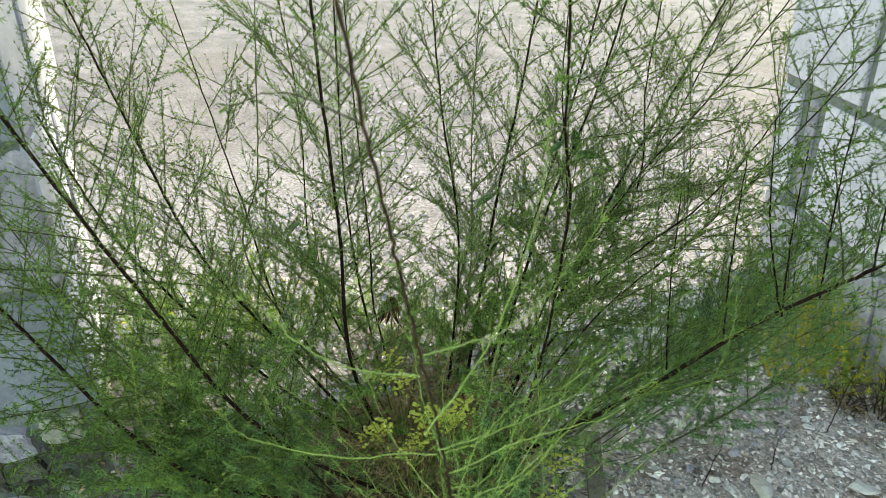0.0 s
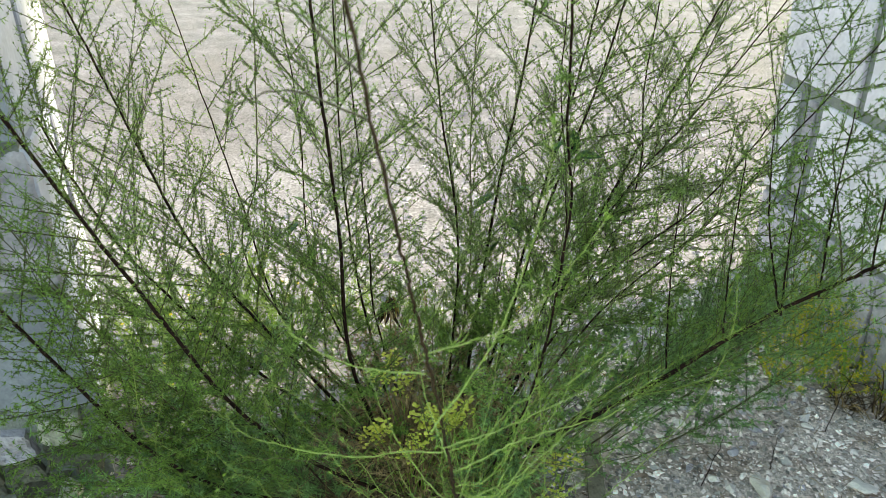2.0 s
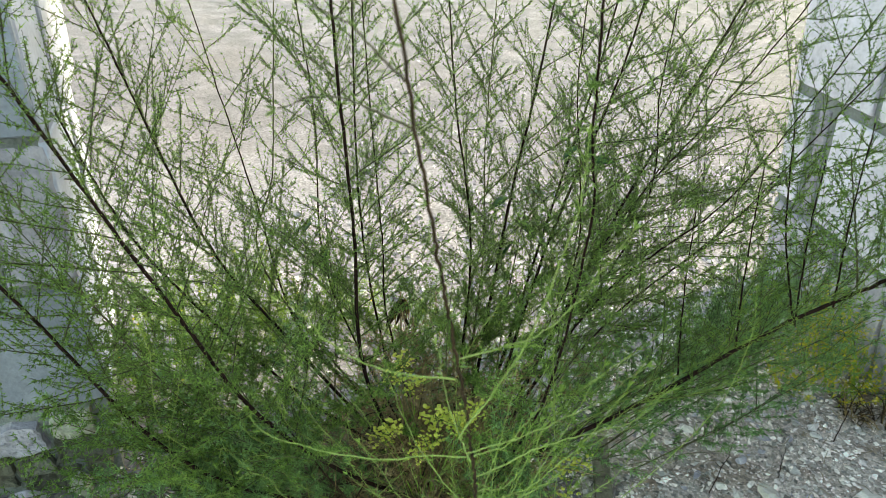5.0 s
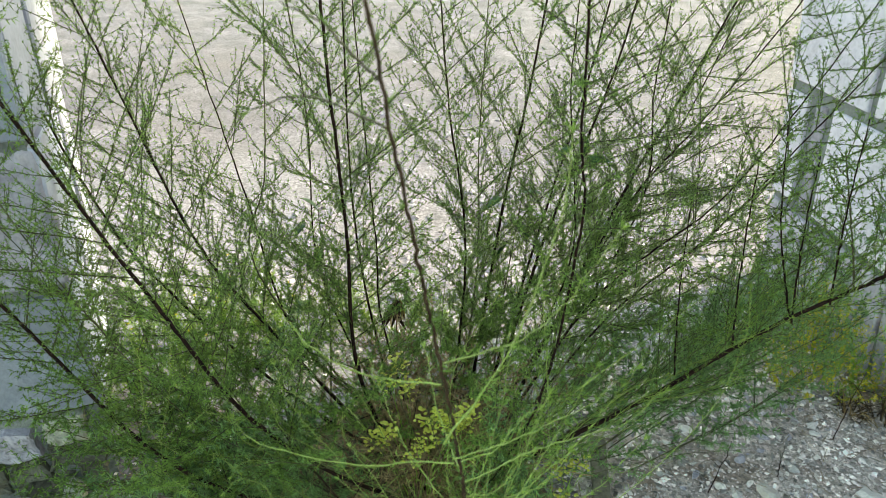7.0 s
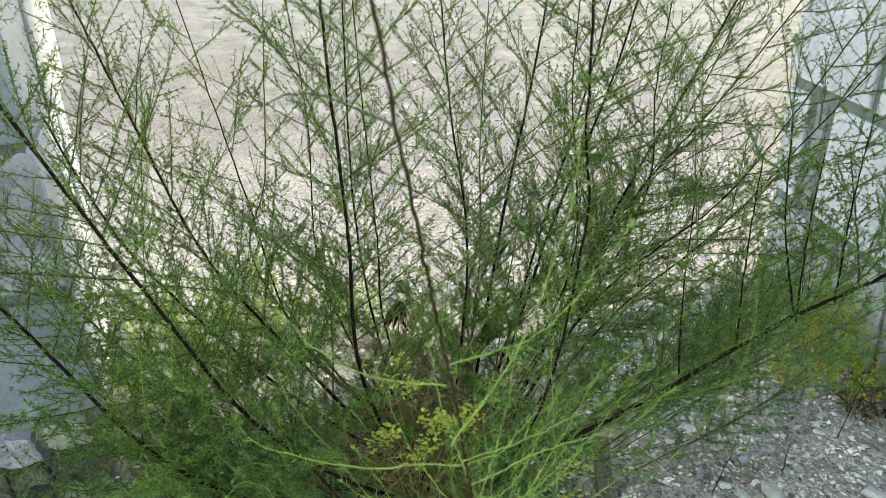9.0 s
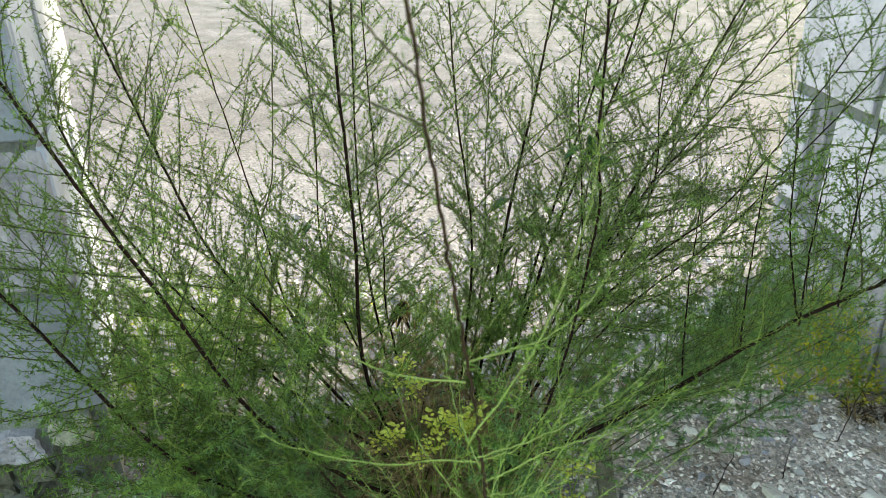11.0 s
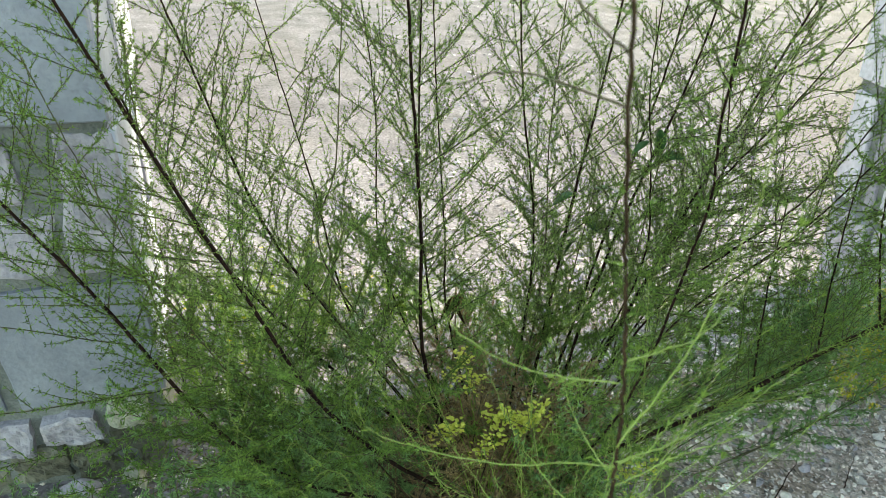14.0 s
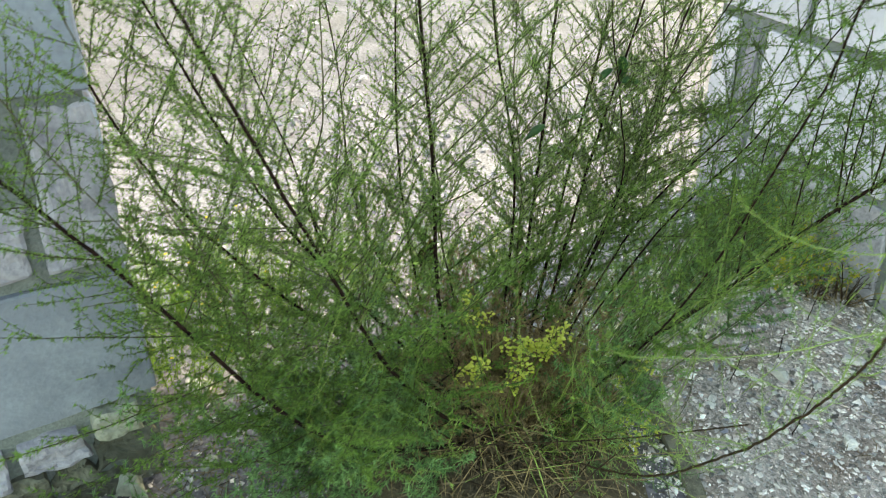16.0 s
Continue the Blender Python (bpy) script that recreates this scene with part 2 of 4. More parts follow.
def stone_mesh(name, corners, proud, rough=0.004, nu=5, nv=4, seed=0):
    """A dressed or split stone set in a wall: a quad in wall coordinates (along, up) with a crooked face and worn edges.
    The mesh lies in (along, up, out)."""
    r = np.random.default_rng(seed)
    c = np.asarray(corners, float)
    wide, tall = np.linalg.norm(c[1] - c[0]), np.linalg.norm(c[3] - c[0])
    split = rough >= 0.005
    if split:
        nu, nv = nu * 2, nv * 2
    worn = 0.007 if split else 0.004
    us = np.concatenate([[0], np.linspace(worn / wide, 1 - worn / wide, nu - 2), [1]])
    vs = np.concatenate([[0], np.linspace(worn / tall, 1 - worn / tall, nv - 2), [1]])
    tilt = r.normal(0, rough * 1.2, 2)
    pts, faces = [], []
    for b, v in enumerate(vs):
        for a, u in enumerate(us):
            q = (1 - u) * (1 - v) * c[0] + u * (1 - v) * c[1] + u * v * c[2] + (1 - u) * v * c[3]
            edge = a in (0, nu - 1) or b in (0, nv - 1)
            corner = a in (0, nu - 1) and b in (0, nv - 1)
            s0 = seed % 97
            lump = [noise.noise((q[0] * 13 + s0, q[1] * 13, 7.0 * n)) + 0.5 * noise.noise((q[0] * 40 + s0, q[1] * 40, 7.0 * n)) for n in range(3)]
            out = proud - (0.006 if corner else 0.004 if edge else 0.0) + tilt[0] * (u - 0.5) + tilt[1] * (v - 0.5)
            depth = lump[2] * rough * (1.7 if split else 0.8)
            if split and not edge:
                depth += r.normal(0, rough * 0.12) + rough * 0.5 * noise.noise((q[0] * 95 + s0, q[1] * 95, 3.0))
            pts.append((q[0] + lump[0] * rough * 1.5, q[1] + lump[1] * rough * 1.5, out + depth))
    k = len(pts)
    for j in range(nv - 1):
        for i in range(nu - 1):
            a = j * nu + i
            faces.append((a, a + 1, a + nu + 1, a + nu))
    loop = list(range(nu)) + [j * nu + nu - 1 for j in range(1, nv)] + [(nv - 1) * nu + i for i in range(nu - 2, -1, -1)] + [j * nu for j in range(nv - 2, 0, -1)]
    for i in loop:
        pts.append((pts[i][0], pts[i][1], -0.03))
    n = len(loop)
    for i in range(n):
        faces.append((loop[(i + 1) % n], loop[i], k + i, k + (i + 1) % n))
    faces.append([k + i for i in range(n)])
    me = bpy.data.meshes.new(name)
    me.from_pydata(pts, [], faces)
    return me


# ---- ground ----
def ground_sheet():
    """One sheet to the horizon, finer and slightly uneven near the bush."""
    near = np.arange(-3.0, 5.01, 0.08)
    ys = np.concatenate([[-600, -150, -40, -12, -6], near, np.array([5.4, 6, 7, 8.5, 11, 15, 22, 40, 90, 250, 900])])
    nx = np.arange(-3.0, 3.01, 0.08)
    xs = np.concatenate([[-900, -250, -80, -30, -14, -8, -5], nx, [5, 8, 14, 30, 80, 250, 900]])
    v, f = [], []
    for y in ys:
        for x in xs:
            h = 0.0
            if abs(x) < 3 and -3 < y < 5:
                h = 0.010 * noise.noise((x * 2.2, y * 2.2, 0)) + 0.004 * noise.noise((x * 9, y * 9, 3))
            v.append((x, y, h - 0.004))
    w = len(xs)
    for j in range(len(ys) - 1):
        for i in range(w - 1):
            f.append((j * w + i, j * w + i + 1, (j + 1) * w + i + 1, (j + 1) * w + i))
    me = bpy.data.meshes.new("ground")
    me.from_pydata(v, [], f)
    me.shade_smooth()
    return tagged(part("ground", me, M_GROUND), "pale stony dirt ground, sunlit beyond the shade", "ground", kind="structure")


ground_sheet()


def litter_mound():
    """A low heap of dark soil and litter at the foot of the bush."""
    v, f = [], []
    rings, seg = 9, 28
    for i in range(rings + 1):
        q = i / rings
        for j in range(seg):
            a = 2 * math.pi * j / seg
            r = q * (1 + 0.16 * noise.noise((math.cos(a) * 1.5, math.sin(a) * 1.5, 5)))
            x, y = -0.08 + 0.50 * r * math.cos(a), 1.22 + 0.52 * r * math.sin(a)
            h = 0.06 * max(0, 1 - q * q) + 0.014 * noise.noise((x * 14, y * 14, 1))
            v.append((x, y, h - 0.016 - 0.02 * q**6))
    for i in range(rings):
        for j in range(seg):
            f.append((i * seg + j, i * seg + (j + 1) % seg, (i + 1) * seg + (j + 1) % seg, (i + 1) * seg + j))
    me = bpy.data.meshes.new("soil_mound")
    me.from_pydata(v, [], f)
    me.shade_smooth()
    return tagged(part("soil_mound", me, M_SOIL), "low mound of dark soil and litter under the bush", "soil", kind="structure")


litter_mound()


# ---- stone walls ----
class Wall:
    """A wall face: an origin on the ground, the way along it, the way out of it."""

    def __init__(self, origin, along, out, lean=0.0):
        a, o = Vector((*along, 0)).normalized(), Vector((*out, 0)).normalized()
        self.m = Matrix(((a.x, lean * a.x, o.x, origin[0]), (a.y, lean * a.y, o.y, origin[1]), (0, 1, 0, 0), (0, 0, 0, 1)))


def lay_stone(parent, face, corners, proud, material, seed, rough=0.004, nu=8, nv=7):
    ob = part("stone", stone_mesh("stone", corners, proud, rough, nu, nv, seed), material, parent)
    me = ob.data
    me.transform(face.m)
    return ob


def quad(u0, u1, z0, z1, lean0=0.0, lean1=0.0, dz=0.0):
    return [(u0, z0), (u1, z0 + dz), (u1 + lean1, z1 + dz), (u0 + lean0, z1)]


def wall_core(name, outline, height, label, lean=(0, 0)):
    """The mortar body of a wall over a ground outline."""
    bm = bmesh.new()
    low = [bm.verts.new((x, y, -0.05)) for x, y in outline]
    high = [bm.verts.new((x + lean[0] * height, y + lean[1] * height, height)) for x, y in outline]
    n = len(outline)
    for i in range(n):
        bm.faces.new((low[i], low[(i + 1) % n], high[(i + 1) % n], high[i]))
    bm.faces.new(high)
    bm.faces.new(low[::-1])
    bmesh.ops.recalc_face_normals(bm, faces=bm.faces)
    return tagged(part(name, bm, M_MORTAR), label, "wall", kind="structure")


def random_course(parent, face, u0, u1, z0, z1, seed, material, wmin=0.22, wmax=0.5, gap=0.028, proud=0.014):
    r = random.Random(seed)
    u = u0
    while u < u1 - 0.05:
        w = min(r.uniform(wmin, wmax), u1 - u)
        l0, l1 = r.uniform(-0.015, 0.015), r.uniform(-0.015, 0.015)
        if r.random() < 0.3 and z1 - z0 > 0.25:
            zm = z0 + (z1 - z0) * r.uniform(0.4, 0.6)
            lay_stone(parent, face, quad(u, u + w - gap, z0, zm - gap / 2, l0, l1), proud, M_ROUGH, r.randrange(10**6), 0.005)
            lay_stone(parent, face, quad(u, u + w - gap, zm + gap / 2, z1, l0, l1), proud, material, r.randrange(10**6), 0.004)
        else:
            lay_stone(parent, face, quad(u, u + w - gap, z0, z1, l0, l1, r.uniform(-0.008, 0.008)), proud, material, r.randrange(10**6), 0.003)
        u += w


# Left wall: its corner by the bush, its face turned towards the path, a short end face.
LC = Vector((-0.845, 1.27))
LA, LN = Vector((-0.9, -0.437)), Vector((0.437, -0.9))
LE = (LA * 0.05 - LN).normalized()  # along the end face, away from the path
L_THICK = 0.40
o = [LC, LC + LA * 2.6, LC + LA * 2.6 + LE * L_THICK, LC + LE * L_THICK]
wall_left = wall_core("wall_left", [p[:] for p in o], 2.3, "grey stone wall with recessed mortar joints on a rubble footing")
left_face = Wall(LC, LA, LN)
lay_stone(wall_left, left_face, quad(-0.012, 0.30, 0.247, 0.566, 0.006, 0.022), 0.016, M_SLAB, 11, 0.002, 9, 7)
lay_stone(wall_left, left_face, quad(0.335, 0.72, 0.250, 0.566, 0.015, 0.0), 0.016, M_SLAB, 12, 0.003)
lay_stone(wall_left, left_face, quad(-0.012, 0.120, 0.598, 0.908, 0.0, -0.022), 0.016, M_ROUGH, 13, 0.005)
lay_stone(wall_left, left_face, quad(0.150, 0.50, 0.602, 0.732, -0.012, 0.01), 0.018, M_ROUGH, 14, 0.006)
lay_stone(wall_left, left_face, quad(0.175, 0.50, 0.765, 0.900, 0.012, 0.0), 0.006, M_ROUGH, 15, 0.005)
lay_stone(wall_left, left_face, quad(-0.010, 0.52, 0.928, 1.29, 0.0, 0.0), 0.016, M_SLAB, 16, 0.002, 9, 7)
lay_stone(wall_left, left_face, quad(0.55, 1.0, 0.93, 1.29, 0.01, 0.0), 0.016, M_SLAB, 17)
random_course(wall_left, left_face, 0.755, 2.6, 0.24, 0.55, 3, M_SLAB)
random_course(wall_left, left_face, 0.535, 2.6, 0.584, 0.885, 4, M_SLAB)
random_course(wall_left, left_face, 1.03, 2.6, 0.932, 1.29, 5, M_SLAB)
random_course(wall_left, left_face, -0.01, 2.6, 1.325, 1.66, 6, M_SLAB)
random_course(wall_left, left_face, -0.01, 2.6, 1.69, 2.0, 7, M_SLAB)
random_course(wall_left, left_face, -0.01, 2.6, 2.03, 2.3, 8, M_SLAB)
# end-face stones, coloured paler than the front for the light they catch
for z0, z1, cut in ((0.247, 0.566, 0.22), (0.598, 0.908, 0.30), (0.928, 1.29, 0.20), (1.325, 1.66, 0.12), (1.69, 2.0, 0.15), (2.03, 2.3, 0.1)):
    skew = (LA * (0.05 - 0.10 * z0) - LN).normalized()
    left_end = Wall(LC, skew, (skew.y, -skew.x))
    lay_stone(wall_left, left_end, quad(0.0, cut - 0.014, z0, z1, 0.0, 0.012), 0.012, M_SLAB_END_LIT, int(z0 * 1000), 0.003)
    lay_stone(wall_left, left_end, quad(cut + 0.014, L_THICK + 0.05 * z0, z0, z1, 0.012, 0.0), 0.012, M_SLAB_END_LIT, int(z0 * 1000) + 1, 0.003)
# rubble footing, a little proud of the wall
# most of the lowest stones take the darker brown
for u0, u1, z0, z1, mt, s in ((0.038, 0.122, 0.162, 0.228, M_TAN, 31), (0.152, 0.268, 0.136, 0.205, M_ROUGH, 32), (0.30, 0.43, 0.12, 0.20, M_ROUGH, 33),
                              (0.020, 0.135, 0.078, 0.146, M_DARK_RUBBLE, 34), (0.150, 0.225, 0.052, 0.118, M_DARK_RUBBLE, 35), (0.242, 0.36, 0.022, 0.105, M_DARK_RUBBLE, 36), (0.02, 0.085, -0.02, 0.062, M_DARK_RUBBLE, 41),
                              (0.10, 0.225, -0.02, 0.036, M_DARK_RUBBLE, 42), (0.46, 0.75, 0.07, 0.20, M_ROUGH, 37), (0.38, 0.62, -0.02, 0.052, M_DARK_RUBBLE, 38), (0.64, 0.76, -0.02, 0.048, M_DARK_RUBBLE, 43),
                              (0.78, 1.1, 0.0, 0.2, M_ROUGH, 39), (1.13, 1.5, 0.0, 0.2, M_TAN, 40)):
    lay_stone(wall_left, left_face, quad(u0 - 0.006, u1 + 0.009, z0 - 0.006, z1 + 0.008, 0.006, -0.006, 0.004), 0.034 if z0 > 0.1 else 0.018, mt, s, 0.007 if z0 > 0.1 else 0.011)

# Right wall: tall, it keeps the sun off the bush and the path.
RA, RN = Vector((0.234, -0.972)), Vector((-0.972, -0.234))
R_LEAN = -0.17
RC = Vector((1.14, 2.74)) - RA * R_LEAN * 0.75
R_LONG, R_HIGH = 3.4, 3.1
o = [RC, RC + RA * R_LONG, RC + RA * R_LONG - RN * 0.45, RC - RN * 0.45]
wall_right = wall_core("wall_right", [p[:] for p in o], R_HIGH, "tall pale stone wall with wide grey mortar joints", (RA.x * R_LEAN, RA.y * R_LEAN))
right_face = Wall(RC, RA, RN, R_LEAN)
lay_stone(wall_right, right_face, quad(-0.01, 0.415, 0.775, 1.22, 0.0, 0.02), 0.016, M_SLAB_WHITE, 51, 0.002, 9, 7)
lay_stone(wall_right, right_face, quad(0.455, 0.95, 0.775, 1.22, 0.02, 0.0), 0.016, M_SLAB_WHITE, 52, 0.003)
lay_stone(wall_right, right_face, quad(-0.01, 0.115, 0.36, 0.735, 0.0, 0.0), 0.016, M_SLAB_WHITE, 53, 0.003)
lay_stone(wall_right, right_face, quad(0.16, 0.205, 0.36, 0.725, 0.0, 0.01), 0.010, M_ROUGH, 54, 0.003)
lay_stone(wall_right, right_face, quad(0.25, 0.86, 0.36, 0.735, 0.01, 0.0), 0.016, M_SLAB_WHITE, 55, 0.002, 9, 7)
random_course(wall_right, right_face, 0.98, 3.2, 0.775, 1.22, 61, M_SLAB_WHITE)
random_course(wall_right, right_face, 0.89, 3.2, 0.36, 0.735, 62, M_SLAB_WHITE)
random_course(wall_right, right_face, 0.0, 3.2, 0.02, 0.33, 63, M_ROUGH, 0.15, 0.35)
random_course(wall_right, right_face, -0.01, 3.2, 1.255, 1.62, 64, M_SLAB_WHITE)
random_course(wall_right, right_face, -0.01, 3.35, 1.655, 2.05, 65, M_SLAB_WHITE)
random_course(wall_right, right_face, -0.01, 3.35, 2.085, 2.43, 66, M_SLAB_WHITE)
random_course(wall_right, right_face, -0.01, 3.35, 2.465, 2.77, 67, M_SLAB_WHITE)
random_course(wall_right, right_face, -0.01, 3.35, 2.80, 3.09, 68, M_SLAB_WHITE)


# ---- the bush ----
BASE = (0.03, 1.38, 0.0)
bush = thing("artemisia_bush", "wide feathery green artemisia bush with dark red-brown stems", "bush")


def grow(stem_pts, r0, r1, bark, leaf, parent=bush, name="stem", first=0.12, twig_gap=0.0225, twig_long=(0.28, 0.50), spread=54, node=0.0115,
         leaves=6, leaf_long=0.0098, leaf_wide=0.00088, low_boost=0.7, lift=0.04, sides=6, sub=0.68, sub_long=(0.03, 0.095), bare=False, seed=0, steps=14, label="", single=False, crook=0.0):
    """A stem with side twigs, short side shoots on those, and on both small stars of needle leaves: longer and denser low down."""
    r = np.random.default_rng(seed + 1000)
    line = curve_through(stem_pts, steps)
    line[1:-1] += r.normal(0, 0.0006, (len(line) - 2, 3))
    if crook:
        line[1:] += np.cumsum(r.normal(0, crook, (len(line) - 1, 3)), axis=0)
    seg = np.linalg.norm(np.diff(line, axis=0), axis=1)
    dist = np.concatenate([[0], np.cumsum(seg)])
    total = dist[-1]
    r0, r1 = r0 * 0.88, r1 * 0.88
    radii = r0 + (r1 - r0) * (dist / total) ** 0.8
    radii = radii * (1 + 0.12 * np.sin(dist * 260 + seed) * (r.random(len(dist)) > 0.6))
    s = Sheaf()
    s.tube(line, radii, sides)
    stem = part(name, s.mesh(name, True), bark, parent, label)
    bark_twig = M_DEAD if bark is M_DEAD else M_TWIG_RED if bark is M_BARK else M_TWIG
    twigs, tufts = Sheaf(), Sheaf()
    d, turn = total * first, r.uniform(0, 6.28)

    def stars(p, ax, size, count):
        """Stars of needles at points p along axes ax."""
        n = len(p)
        k = 1.0 + low_boost * np.clip((0.80 - p[:, 2]) / 0.50, 0.0, 1.0)
        reps = (count * (1 + 0.3 * (k - 1)) + r.random(n)).astype(int)
        i = np.repeat(np.arange(n), reps)
        m = len(i)
        ways = unit(r.normal(size=(m, 3))) * 0.95 + ax[i] * 0.58
        tufts.needles(p[i] + r.normal(0, 0.0012, (m, 3)), ways, leaf_long * size[i] * k[i] * r.uniform(0.55, 1.25, m), leaf_wide * (0.8 + 0.3 * k[i]) * r.uniform(0.8, 1.2, m), 0.10, True)

    while d < total * 0.99:
        q = d / total
        p = np.array([np.interp(d, dist, line[:, i]) for i in range(3)])
        ahead = unit(np.array([np.interp(min(d + 0.02, total), dist, line[:, i]) for i in range(3)]) - np.array([np.interp(max(d - 0.02, 0), dist, line[:, i]) for i in range(3)]))
        side = unit(np.cross(ahead, np.array([0.3, 0.5, 0.81])))
        other = np.cross(ahead, side)
        turn += 2.4 + r.normal(0, 0.25)
        a = radians(spread * r.uniform(0.8, 1.2))
        way = unit(ahead * math.cos(a) + (side * math.cos(turn) + other * math.sin(turn)) * math.sin(a) + np.array([0, 0, lift * 0.6]))
        hump = min(1.0, 0.52 + 1.25 * q) * (1.0 - 0.55 * max(0, q - 0.40) / 0.60)
        ln = r.uniform(*twig_long) * hump * (0.55 if r.random() < 0.25 else 1.0)
        if not bare:
            k = max(4, int(ln / 0.035))
            t = np.linspace(0, 1, k)[:, None]
            pts = p + way * ln * t + np.array([0, 0, lift * ln * 0.6]) * t**2 + np.cumsum(r.normal(0, 0.0016, (k, 3)), axis=0)
            twigs.tube(pts, np.linspace(0.00115, 0.0004, k) * (1.2 if ln > 0.2 else 0.9), 3)
            m = max(2, int(ln / node))
            w = np.minimum(1.0, (np.arange(m) + r.uniform(0.2, 1.2, m)) / m)
            at = np.stack([np.interp(w, t[:, 0], pts[:, c]) for c in range(3)], 1)
            ax = unit(pts[-1] - pts[0])
            stars(at, np.repeat(ax[None], m, 0), r.uniform(0.6, 1.25, m) * (1 - 0.3 * w), leaves)
            # short side shoots that turn upwards, alternately to both sides
            flat = unit(np.cross(ax, np.array([0.1, 0.2, 1.0])) + r.normal(0, 0.3, 3))
            picks = np.flatnonzero((r.random(m) < sub) & (w > 0.10) & (w < 0.93))
            sp, sa, sz = [], [], []
            for j in picks:
                hand = 1 if (j % 2) else -1
                sw = unit(ax * 0.72 + flat * hand * 0.62 + r.normal(0, 0.30, 3) + np.array([0, 0, 0.22]))
                sl = r.uniform(*sub_long) * (1.1 - 0.65 * w[j]) * min(1.15, 0.45 + ln / 0.4)
                up = np.array([0, 0, 0.18 * sl])
                twigs.tube([at[j], at[j] + sw * sl * 0.55 + up * 0.3, at[j] + sw * sl + up], [0.00055, 0.00045, 0.00025], 3)
                g = np.arange(0.22, 1.06, 0.0095 / sl)[:, None]
                sp.append(at[j] + sw * sl * g + up * g * g)
                sa.append(np.repeat(sw[None], len(g), 0))
                sz.append(r.uniform(0.5, 1.0, len(g)))
            if sp:
                stars(np.vstack(sp), np.vstack(sa), np.concatenate(sz), max(2, leaves - 2))
        # star at the foot of the twig
        stars(p[None], ahead[None], np.ones(1), 3)
        if single and twigs.n:
            part("twig", two_tone("twig", twigs, tufts, bark_twig, leaf), None, stem)
            for sheaf in (twigs, tufts):
                sheaf.v, sheaf.f, sheaf.n = [], [], 0
        d += twig_gap * r.uniform(0.6, 1.4)
    stars(line[-1:], unit(line[-1] - line[-3])[None], np.array([1.2]), 8)
    if twigs.n:
        part("twig_growth", twigs, bark_twig, stem)["kind"] = "stuff"
    if tufts.n:
        part("foliage", tufts, leaf, stem, "thin needle-like dry leaves" if leaf is M_DEAD else "thin needle-like green leaf tufts")["kind"] = "stuff"
    return stem


# the tall dark stems
grow([(-0.10, 1.36, 0.0), (-0.20, 1.31, 0.40), (-0.225, 1.36, 0.72), (-0.262, 1.41, 1.05), (-0.31, 1.50, 1.50)], 0.0065, 0.0030, M_BARK, M_LEAF, seed=1, single=True, first=0.1)
grow([(-0.16, 1.58, 0.0), (-0.27, 1.62, 0.60), (-0.29, 1.66, 1.30)], 0.0045, 0.0020, M_BARK, M_LEAF, seed=2, single=True, twig_gap=0.036)
grow([(-0.08, 1.27, 0.02), (-0.22, 1.12, 0.26), (-0.345, 1.02, 0.50), (-0.44, 0.98, 0.735), (-0.55, 0.945, 1.01), (-0.66, 0.91, 1.30)], 0.0062, 0.0026, M_BARK, M_LEAF, seed=3, single=True, first=0.25)
grow([(-0.08, 1.36, 0.02), (-0.42, 1.36, 0.28), (-0.73, 1.37, 0.615), (-0.895, 1.41, 0.925), (-1.02, 1.44, 1.25)], 0.0052, 0.0022, M_BARK, M_LEAF, seed=4, single=True, first=0.3)
grow([(-0.10, 1.24, 0.02), (-0.36, 1.03, 0.26), (-0.53, 0.97, 0.445), (-0.735, 0.98, 0.725), (-0.95, 0.98, 1.0)], 0.0068, 0.0028, M_BARK, M_LEAF, seed=5, single=True, first=0.3, lift=0.1)
grow([(-0.10, 1.38, 0.0), (-0.38, 1.37, 0.38), (-0.57, 1.38, 0.64), (-0.75, 1.47, 0.97), (-0.90, 1.54, 1.28)], 0.0055, 0.0022, M_BARK, M_LEAF, seed=6, single=True, first=0.25)
grow([(0.00, 1.46, 0.0), (0.02, 1.58, 0.56), (-0.05, 1.69, 0.95), (-0.10, 1.76, 1.38)], 0.0048, 0.0020, M_BARK, M_LEAF, seed=7, single=True)
grow([(0.04, 1.46, 0.0), (0.10, 1.66, 0.63), (0.15, 1.85, 0.95), (0.20, 2.0, 1.40)], 0.0065, 0.0024, M_BARK, M_LEAF, seed=8, single=True, twig_gap=0.033)
grow([(0.06, 1.44, 0.0), (0.20, 1.69, 0.58), (0.30, 1.85, 1.0), (0.36, 1.96, 1.40)], 0.0052, 0.0022, M_BARK, M_LEAF, seed=9, single=True, twig_gap=0.033)
grow([(0.08, 1.42, 0.0), (0.20, 1.58, 0.58), (0.34, 1.75, 1.0), (0.41, 1.86, 1.36)], 0.0055, 0.0022, M_BARK, M_LEAF, seed=10, single=True, twig_gap=0.033)
grow([(0.10, 1.42, 0.0), (0.37, 1.66, 0.66), (0.555, 1.93, 0.92), (0.75, 2.12, 1.30)], 0.0062, 0.0026, M_BARK, M_LEAF, seed=11, single=True, twig_gap=0.033, first=0.25)
grow([(0.10, 1.36, 0.02), (0.42, 1.27, 0.40), (0.66, 1.29, 0.62), (0.86, 1.30, 0.77), (1.06, 1.30, 0.935)], 0.0080, 0.0032, M_BARK, M_LEAF, seed=12, single=True, first=0.40, twig_gap=0.034, lift=0.75, spread=60, twig_long=(0.16, 0.34), low_boost=0.4)
grow([(0.08, 1.26, 0.02), (0.19, 1.02, 0.58), (0.21, 0.89, 1.01), (0.19, 0.84, 1.16), (0.17, 0.80, 1.42)], 0.0036, 0.0016, M_BARK, M_LEAF, seed=13, single=True, first=0.15, twig_long=(0.10, 0.2))
